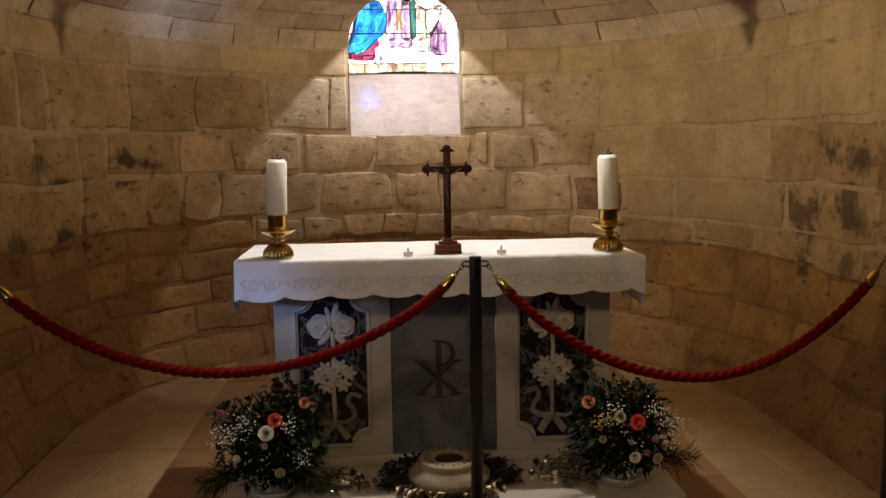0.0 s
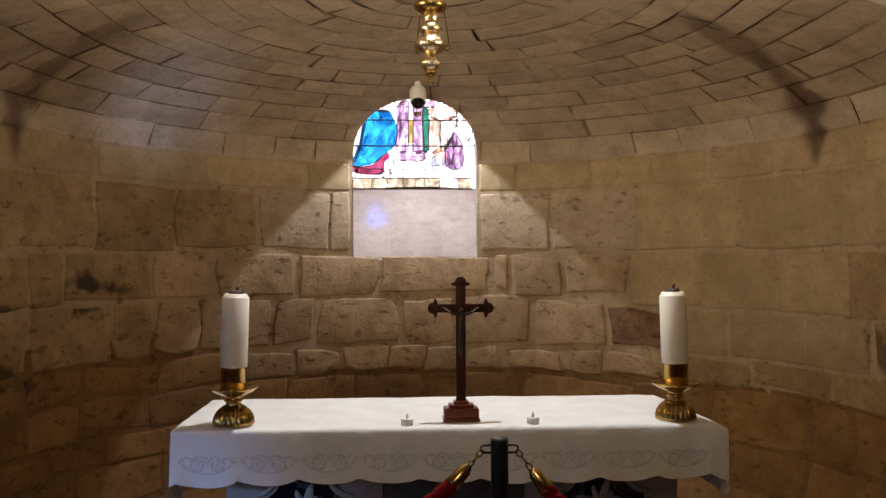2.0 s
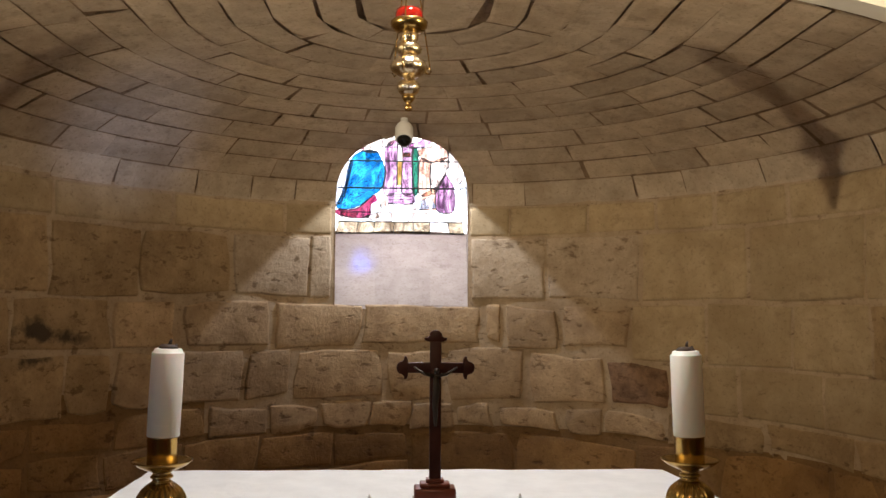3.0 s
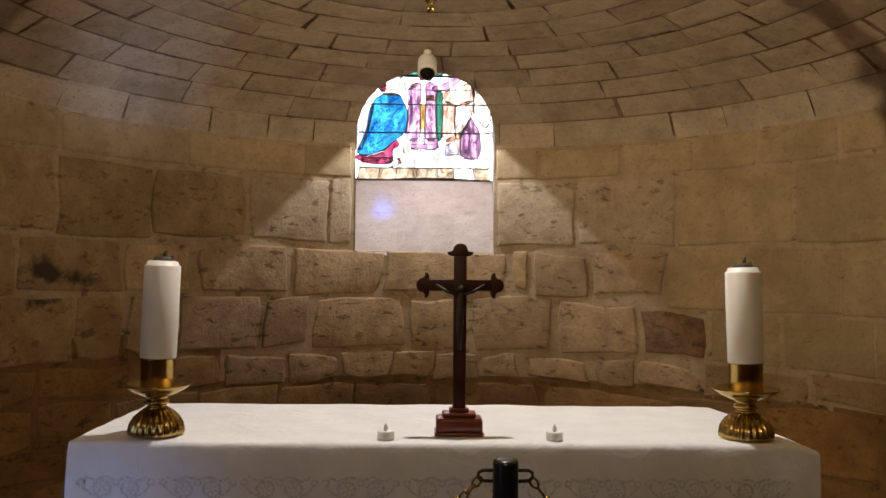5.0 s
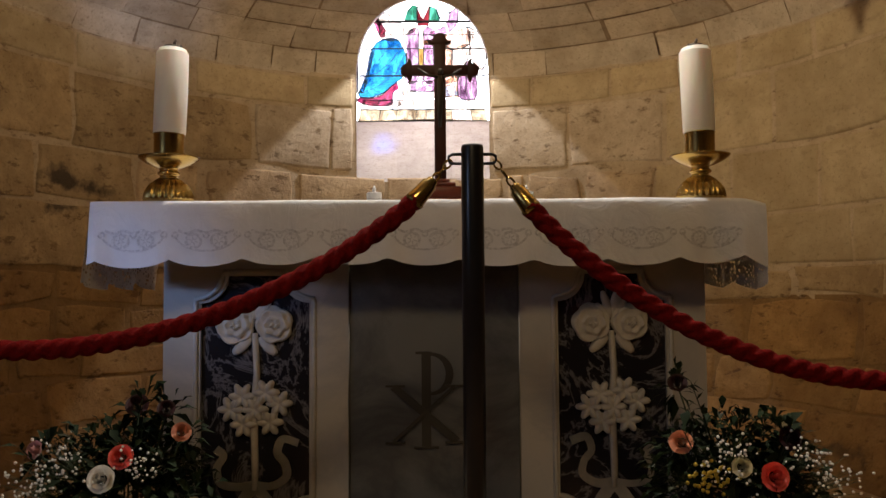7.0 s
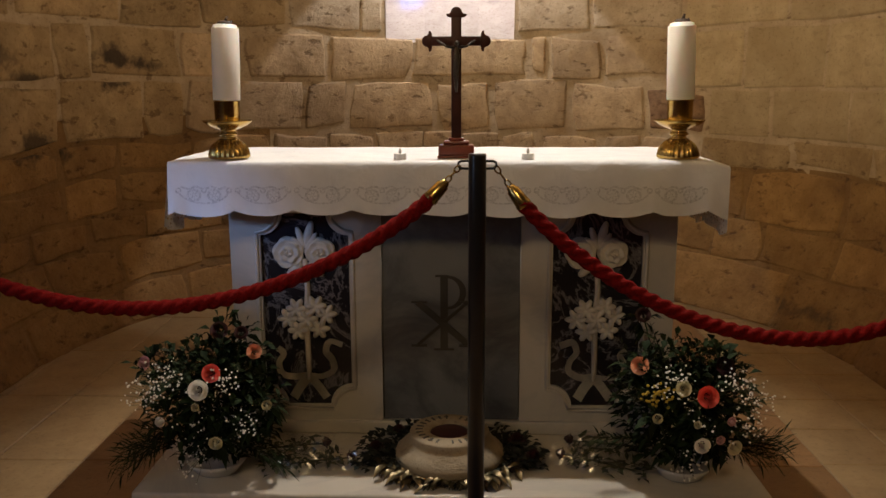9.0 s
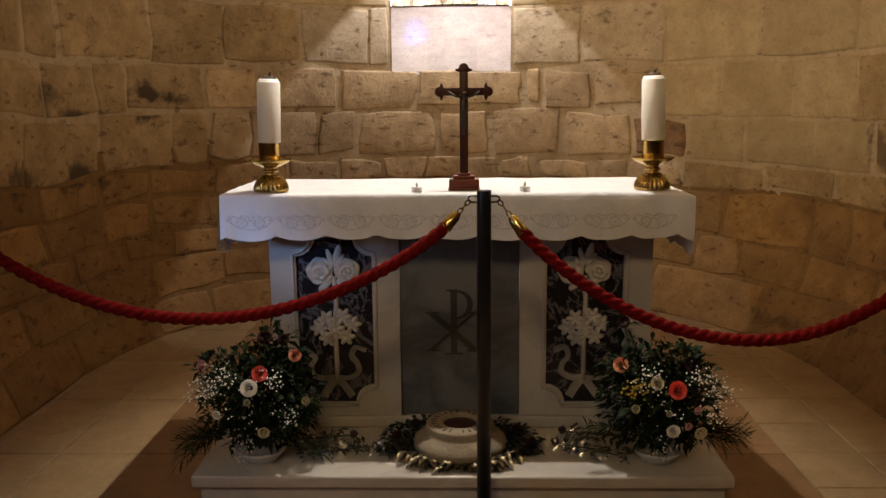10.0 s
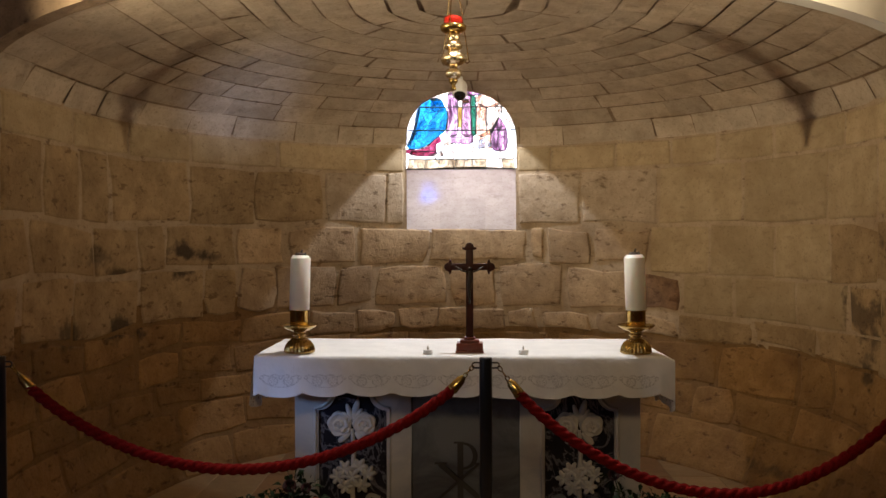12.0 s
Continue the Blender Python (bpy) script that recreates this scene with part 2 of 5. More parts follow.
def tube(points, radius, seg=8, bm=None, twist=0, swell=0.0, closed=False):
    """A rod along points; twist gives a number of strands wound round it."""
    bm = bm or bmesh.new()
    pts = [Vector(p) for p in points]
    rings, run = [], 0.0
    n = len(pts)
    for k, p in enumerate(pts):
        d = (pts[min(k + 1, n - 1)] - pts[max(k - 1, 0)]).normalized()
        if closed:
            d = (pts[(k + 1) % n] - pts[k - 1]).normalized()
        up = Vector((0, 0, 1)) if abs(d.z) < 0.9 else Vector((0, 1, 0))
        u = d.cross(up).normalized()
        w = u.cross(d)
        if k:
            run += (p - pts[k - 1]).length
        rad = radius[k] if isinstance(radius, (list, tuple)) else radius
        ring = []
        for i in range(seg):
            a = 2 * math.pi * i / seg
            q = rad * (1 + swell * (abs(math.cos(1.5 * (a - run * twist))) - 0.6)) if twist else rad
            ring.append(bm.verts.new(p + q * (math.cos(a) * u + math.sin(a) * w)))
        rings.append(ring)
    pairs = list(zip(rings, rings[1:])) + ([(rings[-1], rings[0])] if closed else [])
    for a, b in pairs:
        for i in range(seg):
            j = (i + 1) % seg
            bm.faces.new((a[i], b[i], b[j], a[j]))
    if not closed:
        bm.faces.new(rings[0])
        bm.faces.new(list(reversed(rings[-1])))
    return bm


def ball(at, r, bm=None, scale=(1, 1, 1), sub=2):
    bm = bm or bmesh.new()
    m = Matrix.Translation(at) @ Matrix.Diagonal((*scale, 1))
    bmesh.ops.create_icosphere(bm, subdivisions=sub, radius=r, matrix=m)
    return bm

SILL = limestone("pale_sill_stone", (0.47, 0.41, 0.37), (0.39, 0.33, 0.29), (0.36, 0.30, 0.25), 0.80, relief=0.2, spread=0.35)

# ---- the apse ----
R, YC, SPRING, RISE = 2.24, 4.65, 2.34, 0.54
ARCH_L, ARCH_R = 3.86, 4.13  # the arch runs slightly askew
HALF = R * math.pi / 2


def wall_point(s, z, d=0.0):
    """s runs along the wall from the middle of the apse, d stands out into the room."""
    lean = 0.20 if s < 0 else 0.30
    t = max(0.0, min(1.0, (0.85 - z) / 0.85))
    q = R - d - lean * t * t * min(1.0, abs(s) / 1.2)
    if abs(s) <= HALF:
        a = s / R
        return Vector((q * math.sin(a), YC + q * math.cos(a), z))
    return Vector((math.copysign(q, s), YC - (abs(s) - HALF), z))


def vault_point(s, a, d=0.0):
    """a is the angle up the vault, from 0 at the springing to 90 degrees."""
    r, h = R - d, RISE - d
    q, z = r * math.cos(a), SPRING + h * math.sin(a)
    if abs(s) <= HALF:
        t = s / R
        return Vector((q * math.sin(t), YC + q * math.cos(t), z))
    return Vector((math.copysign(q, s), YC - (abs(s) - HALF), z))


# window embrasure: a splayed arched tunnel with a sloping sill
NEAR, FAR = 6.2, 7.72


def section(y):
    t = (y - NEAR) / (FAR - NEAR)
    xl, xr = -0.462 - 0.132 * t, 0.332 + 0.104 * t
    spring, rise = 2.25 + 0.37 * t, 0.41 + 0.17 * t
    floor = 1.69 + (y - 6.94) * 0.70
    c, w = (xl + xr) / 2, (xr - xl) / 2
    arc = [(c + w * math.cos(math.pi * i / 16), spring + rise * math.sin(math.pi * i / 16)) for i in range(17)]
    return [(xl, floor), (xr, floor)] + arc


A_SEC, B_SEC = section(NEAR), section(FAR)
CUT = []
for i in range(len(A_SEC)):
    j = (i + 1) % len(A_SEC)
    p, q, r = (Vector((A_SEC[i][0], NEAR, A_SEC[i][1])), Vector((A_SEC[j][0], NEAR, A_SEC[j][1])), Vector((B_SEC[i][0], FAR, B_SEC[i][1])))
    if (q - p).length > 1e-5:
        nn = (q - p).cross(r - p).normalized()
        mid = Vector((-0.07, 6.9, 2.2))
        CUT.append((p, nn if (p - mid).dot(nn) > 0 else -nn))


def cut_window(bm, far=9.0):
    """Take away what lies inside the embrasure."""
    for p, nn in CUT:
        bmesh.ops.bisect_plane(bm, geom=bm.verts[:] + bm.edges[:] + bm.faces[:], plane_co=p, plane_no=nn, dist=1e-5)
    gone = []
    for f in bm.faces:
        c = f.calc_center_median()
        if 5.9 < c.y < far and all((c - p).dot(nn) < 0 for p, nn in CUT):
            gone.append(f)
    bmesh.ops.delete(bm, geom=gone, context="FACES")
    return bm


def sheet(point, s_list, v_list, bm=None, flip=False):
    bm = bm or bmesh.new()
    rows = [[bm.verts.new(point(s, v)) for s in s_list] for v in v_list]
    for a, b in zip(rows, rows[1:]):
        for i in range(len(s_list) - 1):
            bm.faces.new((a[i], a[i + 1], b[i + 1], b[i]) if not flip else (a[i], b[i], b[i + 1], a[i + 1]))
    return bm


def steps(a, b, n):
    return [a + (b - a) * i / n for i in range(n + 1)]


END = HALF + YC + 2.6
def dim_foot(s, z):
    """The brown masonry at the foot of the wall, coloured darker for the dim light there."""
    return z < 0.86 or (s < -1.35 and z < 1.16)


def mortar_bed(s, z):
    """Joints are filled unevenly: washed out here, flush there."""
    deep = noise.noise(Vector((s * 2.1, z * 3.0, 7))) + 0.5 * noise.noise(Vector((s * 6, z * 7, 2)))
    return wall_point(s, z, -0.003 - (0.013 if z > 0.95 else 0.006) * min(1.0, max(0.0, 0.25 + 1.6 * deep)))


s_all = [-END] + steps(-HALF - 1.4, HALF + 1.4, 240) + [END]
z_all = steps(-0.02, SPRING + 0.02, 48)
bm = sheet(mortar_bed, s_all, z_all)
cut_window(bm)
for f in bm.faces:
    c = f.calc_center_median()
    f.material_index = 1 if dim_foot(R * math.atan2(c.x, c.y - YC), c.z) else 0
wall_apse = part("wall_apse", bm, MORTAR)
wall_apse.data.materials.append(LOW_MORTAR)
tagged(wall_apse, "curved apse wall of rough limestone blocks with lime mortar joints", "wall", kind="structure")
# outer skin gives the wall its thickness
bm = sheet(lambda s, z: wall_point(s, max(z, 0.85), -0.85) - Vector((0, 0, 0 if z >= 0.85 else 0.85 - z)), s_all, z_all, flip=True)
cut_window(bm)
tagged(part("wall_outside", bm, MORTAR), "outer face of the apse wall", "wall", kind="structure")

# embrasure lining
bm = bmesh.new()
fine_a, fine_b = [], []
for k in range(len(A_SEC)):
    a0, a1 = A_SEC[k], A_SEC[(k + 1) % len(A_SEC)]
    b0, b1 = B_SEC[k], B_SEC[(k + 1) % len(B_SEC)]
    m = 8 if k in (0, 1) or k == len(A_SEC) - 1 else 2
    for i in range(m):
        t = i / m
        fine_a.append((a0[0] + (a1[0] - a0[0]) * t, a0[1] + (a1[1] - a0[1]) * t))
        fine_b.append((b0[0] + (b1[0] - b0[0]) * t, b0[1] + (b1[1] - b0[1]) * t))


def in_room(p):
    r = math.hypot(p.x, p.y - YC)
    if r >= R:
        return False
    return p.z < SPRING + RISE * math.sqrt(1 - (r / R) ** 2)


rows = []
for (ax, az), (bx, bz) in zip(fine_a, fine_b):
    line = [Vector((ax, NEAR, az)).lerp(Vector((bx, FAR, bz)), u / 200) for u in range(-60, 201)]
    start = next((i for i, p in enumerate(line) if not in_room(p)), 200)
    seg_pts = [line[start].lerp(line[-1], u / 6) for u in range(7)]
    rows.append([bm.verts.new(p) for p in seg_pts])
for i in range(len(rows)):
    a, b = rows[i], rows[(i + 1) % len(rows)]
    for u in range(6):
        bm.faces.new((a[u], a[u + 1], b[u + 1], b[u]))
bmesh.ops.remove_doubles(bm, verts=bm.verts[:], dist=1e-4)
tagged(part("window_reveal", bm, SILL, smooth=False), "splayed pale stone window reveal with a sloping sill", "reveal", kind="structure")

# sill blocks laid on the slope
reveal = bpy.data.objects["window_reveal"]
for t0, t1, cuts in ((-0.10, 0.44, (0.0, 0.30, 0.72, 1.0)), (0.44, 0.98, (0.0, 0.36, 1.0))):
    for c0, c1 in zip(cuts, cuts[1:]):
        bm = bmesh.new()
        quad = []
        for t, c in ((t0, c0), (t0, c1), (t1, c1), (t1, c0)):
            y = 6.97 + (7.70 - 6.97) * t
            sec = section(y)
            x = sec[0][0] + (sec[1][0] - sec[0][0]) * c
            ex = 0.005 if c > 0.5 * (c0 + c1) else -0.005
            quad.append((x - ex * 0.6, y + (0.003 if t == t0 else -0.003), sec[0][1]))
        top_ring = [bm.verts.new((x, y, z + 0.006)) for x, y, z in quad]
        low_ring = [bm.verts.new((x, y, z - 0.012)) for x, y, z in quad]
        bm.faces.new(top_ring)
        for k in range(4):
            bm.faces.new((low_ring[k], low_ring[(k + 1) % 4], top_ring[(k + 1) % 4], top_ring[k]))
        part("sill_stone", bm, SILL, reveal, smooth=False)

# vault: one mesh of coursed stones over dark joints
bm = sheet(lambda s, a: vault_point(s, a, -0.014), steps(-HALF - (YC - ARCH_L), HALF + (YC - ARCH_R), 64), steps(0, math.pi / 2, 16), flip=False)
for f in bm.faces:
    f.material_index = 1
rng = random.Random(11)
reach_l, reach_r = HALF + YC - ARCH_L, HALF + YC - ARCH_R


def vault_stone(bm, s0, s1, a0, a1):
    g = rng.choice((0.001, 0.002, 0.004, 0.006, 0.008))
    lift = rng.uniform(-0.004, 0.005)
    nu, nv = 5, 4
    grid = []
    jit = [rng.uniform(-0.012, 0.012) for _ in range(4)]
    scale_s = max(0.25, math.cos((a0 + a1) / 2))
    for v in range(nv):
        row = []
        for u in range(nu):
            fu, fv = u / (nu - 1), v / (nv - 1)
            edge = u in (0, nu - 1) or v in (0, nv - 1)
            s = s0 + g / scale_s + (s1 - s0 - 2 * g / scale_s) * fu + (jit[0] * (1 - fv) + jit[1] * fv) / scale_s
            ga = g / math.hypot(R * math.sin((a0 + a1) / 2), RISE * math.cos((a0 + a1) / 2))
            a = a0 + ga + (a1 - a0 - 2 * ga) * fv + jit[2] * 0.25 * fu
            a = min(a, math.pi / 2 - 0.002)
            p = vault_point(s, a, 0.0)
            d = (-0.006 if edge else lift) + (0 if edge else 0.006 * noise.noise(p * 6))
            row.append(bm.verts.new(vault_point(s, a, d)))
        grid.append(row)
    # the rows next to the rim are pulled outwards, for a narrow worn edge
    for v in range(nv):
        for u in (1, nu - 2):
            o = grid[v][0 if u == 1 else nu - 1].co
            grid[v][u].co = o.lerp(grid[v][u].co, 0.35) + (grid[v][u].co - o).normalized() * 0
    for u in range(nu):
        for v in (1, nv - 2):
            o = grid[0 if v == 1 else nv - 1][u].co
            grid[v][u].co = o.lerp(grid[v][u].co, 0.4)
    for v in range(nv - 1):
        for u in range(nu - 1):
            bm.faces.new((grid[v][u], grid[v][u + 1], grid[v + 1][u + 1], grid[v + 1][u]))


# ring courses of about 0.17 m along the curve
arc, angles = 0.0, [0.0]
limit, prev = 0.17, vault_point(0, 0)
for i in range(1, 2001):
    a = math.pi / 2 * i / 2000
    p = vault_point(0, a)
    arc += (p - prev).length
    prev = p
    if arc >= limit and a < 1.50:
        angles.append(a)
        arc, limit = 0.0, rng.uniform(0.155, 0.195)
angles.append(math.pi / 2)
for a0, a1 in zip(angles, angles[1:]):
    s = -reach_l
    shrink = max(0.12, math.cos((a0 + a1) / 2))
    while s < reach_r - 1e-6:
        w = rng.uniform(0.28, 0.52) / shrink
        e = s + w
        if e > reach_r - 0.18 / shrink:
            e = reach_r
        vault_stone(bm, s, e, a0, a1)
        s = e
cut_window(bm)
ob = part("ceiling", bm, VAULT, smooth=False)
ob.data.materials.append(JOINT)
tagged(ob, "low stone half-dome of ring-coursed limestone blocks with dark joints", "vault", kind="structure")

# arch wall towards the nave, white plaster with a darker left half, and the plain nave round the camera
top = 3.25
arch = [(R * math.cos(math.pi * i / 40), SPRING + RISE * math.sin(math.pi * i / 40)) for i in range(41)]
bm = bmesh.new()
for back, flip in ((0.10, False), (0.0, True)):
    lo = [bm.verts.new((x, (ARCH_L if x < -1e-6 else ARCH_R) - back, z)) for x, z in arch]
    hi = [bm.verts.new((v.co.x, v.co.y, top)) for v in lo]
    for i in range(40):
        q = (lo[i], lo[i + 1], hi[i + 1], hi[i])
        bm.faces.new(q if flip else tuple(reversed(q)))
    if not flip:
        front_lo = lo
    else:
        for i in range(40):
            bm.faces.new((front_lo[i + 1], front_lo[i], lo[i], lo[i + 1]))
# the left half takes the dark joint material
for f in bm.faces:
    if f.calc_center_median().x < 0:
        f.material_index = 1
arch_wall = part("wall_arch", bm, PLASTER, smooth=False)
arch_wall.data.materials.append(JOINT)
tagged(arch_wall, "wall over the arch of the apse, white plaster with a darker left half", "wall", kind="structure")
bm = box(-R - 0.3, R + 0.3, -2.6, ARCH_R, top, top + 0.2)
tagged(part("ceiling_nave", bm, WALL, smooth=False), "flat stone ceiling of the nave", "ceiling", kind="structure")
bm = box(-R - 0.3, R + 0.3, -2.85, -2.6, 0, top)
tagged(part("wall_south", bm, WALL, smooth=False), "plain stone wall at the back of the nave", "wall", kind="structure")
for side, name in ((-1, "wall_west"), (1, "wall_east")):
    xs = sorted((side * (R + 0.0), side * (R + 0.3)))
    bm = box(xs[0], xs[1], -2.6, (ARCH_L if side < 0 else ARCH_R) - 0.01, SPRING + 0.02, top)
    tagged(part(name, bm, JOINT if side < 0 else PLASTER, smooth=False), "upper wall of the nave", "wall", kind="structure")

# ---- floor ----
bm = box(-R - 0.4, R + 0.4, -2.85, YC + R + 0.4, -0.2, -0.006)
floor = tagged(part("floor", bm, JOINT, smooth=False), "worn limestone flagstone floor", "floor", kind="structure")

# ---- altar ----
TOP, FRONT, BACK = 1.132, 3.40, 3.96
STEP = 0.18
step_thing = thing("altar_step", (0, 3.7, 0), "low white marble step under the altar", "step")
part("body", box(-0.915, 0.915, -0.545, 0.62, 0.0, STEP - 0.045, 0.004), WHITE_MARBLE, step_thing)
part("slab", box(-0.94, 0.94, -0.568, 0.64, STEP - 0.045, STEP, 0.008), WHITE_MARBLE, step_thing)

altar = thing("altar", (0, 3.58, STEP), "white marble altar with inlaid black marble panels and carved relief", "altar")
H = TOP - 0.012 - STEP
part("core", box(-0.72, 0.72, 0.03, 0.33, 0.0, H - 0.06), WHITE_MARBLE, altar)
part("table_slab", box(-0.80, 0.755, -0.165, 0.365, H - 0.065, H, 0.01), WHITE_MARBLE, altar)
part("plinth", box(-0.735, 0.735, -0.012, 0.335, 0.0, 0.045, 0.006), WHITE_MARBLE, altar)
part("centre_panel", box(-0.234, 0.227, 0.012, 0.029, 0.046, H - 0.066, 0.002), GREY_MARBLE, altar, "smoky grey marble panel with an engraved monogram")


def panel_outline(x0, x1, z0, z1, cut, lift, steps_n=6):
    """A tall panel whose corners are cut with a small step and a hollow curve."""
    pts = []
    for cx, cz, sx, sz, start in ((x0, z0, 1, 1, 0), (x1, z0, -1, 1, 1), (x1, z1, -1, -1, 0), (x0, z1, 1, -1, 1)):
        arcp = [(cx, cz + sz * lift * 1.12)] + [(cx + sx * cut * math.sin(math.pi / 2 * i / steps_n), cz + sz * lift * math.cos(math.pi / 2 * i / steps_n)) for i in range(steps_n + 1)]
        pts += arcp if start == 0 else list(reversed(arcp))
    return pts


def rose(bm, x, z, r, y=-0.03):
    """Carved rose: one relief whose petals wind round the heart."""
    r *= 1.12
    rings, seg, rows_ = 15, 44, []
    heart = bm.verts.new((x, y - 0.021, z))
    for i in range(1, rings + 1):
        q = i / rings
        ring = []
        for k in range(seg):
            a = 2 * math.pi * k / seg
            lap = 2.7 * q ** 0.8 - k / seg
            lap -= math.floor(lap)
            petal = abs(math.cos(2.5 * a + 5.0 * q))
            rad = r * q * (1 + 0.13 * q * (petal - 0.6))
            high = 0.012 * (1 - q * q) + 0.017 * lap ** 1.5 * (0.5 + 0.5 * petal) if i < rings else -0.004
            ring.append(bm.verts.new((x + rad * math.cos(a), y - high, z + rad * math.sin(a))))
        rows_.append(ring)
    for k in range(seg):
        bm.faces.new((heart, rows_[0][k], rows_[0][(k + 1) % seg]))
    for p, q in zip(rows_, rows_[1:]):
        for k in range(seg):
            bm.faces.new((p[k], q[k], q[(k + 1) % seg], p[(k + 1) % seg]))
    bmesh.ops.recalc_face_normals(bm, faces=bm.faces[:])
    return bm


def lily(bm, x, z, r, turn, y=-0.03):
    """Carved lily: pointed petals with curled tips round a cup, in one relief."""
    seg, rows_ = 36, []
    heart = bm.verts.new((x, y - 0.004, z))
    for i in range(1, 8):
        q = i / 7
        ring = []
        for k in range(seg):
            a = 2 * math.pi * k / seg + turn
            lobe = abs(math.cos(3 * a))
            rad = r * (q * (0.55 + 0.45 * lobe ** 1.3))
            high = 0.004 + 0.012 * math.sin(math.pi * min(1.0, q * 0.9)) * (0.4 + 0.6 * lobe) if i < 7 else -0.003
            ring.append(bm.verts.new((x + rad * math.cos(a), y - high, z + rad * math.sin(a))))
        rows_.append(ring)
    for k in range(seg):
        bm.faces.new((heart, rows_[0][k], rows_[0][(k + 1) % seg]))
    for p, q in zip(rows_, rows_[1:]):
        for k in range(seg):
            bm.faces.new((p[k], q[k], q[(k + 1) % seg], p[(k + 1) % seg]))
    bmesh.ops.recalc_face_normals(bm, faces=bm.faces[:])
    return bm


def leaf(bm, x, z, length, a, y=-0.022, wide=0.3):
    m = Matrix.Translation((x + length / 2 * math.cos(a), y, z + length / 2 * math.sin(a))) @ Matrix.Rotation(-a, 4, "Y") @ Matrix.Diagonal((length / 2, 0.007, length * wide / 2, 1))
    bmesh.ops.create_icosphere(bm, subdivisions=2, radius=1.0, matrix=m)


def flow(pts, n=5):
    """A smooth curve through the points."""
    p = [Vector(q) for q in pts]
    p = [2 * p[0] - p[1]] + p + [2 * p[-1] - p[-2]]
    out = []
    for a, b, c, d in zip(p, p[1:], p[2:], p[3:]):
        for i in range(n):
            t = i / n
            out.append(0.5 * (2 * b + (c - a) * t + (2 * a - 5 * b + 4 * c - d) * t * t + (3 * b - a - 3 * c + d) * t ** 3))
    return out + [p[-2]]


def ribbon(bm, pts, half, y):
    left, right = [], []
    pts = flow(pts)
    for k, p in enumerate(pts):
        d = (pts[min(k + 1, len(pts) - 1)] - pts[max(k - 1, 0)]).normalized()
        nn = Vector((-d.y, d.x))
        wave = 0.005 * math.sin(k * 0.35)
        left.append(bm.verts.new((p.x + nn.x * half, y - 0.006 + wave, p.y + nn.y * half)))
        right.append(bm.verts.new((p.x - nn.x * half, y + 0.002 + wave, p.y - nn.y * half)))
    faces = [bm.faces.new((left[i], left[i + 1], right[i + 1], right[i])) for i in range(len(pts) - 1)]
    made = bmesh.ops.solidify(bm, geom=faces, thickness=0.008)


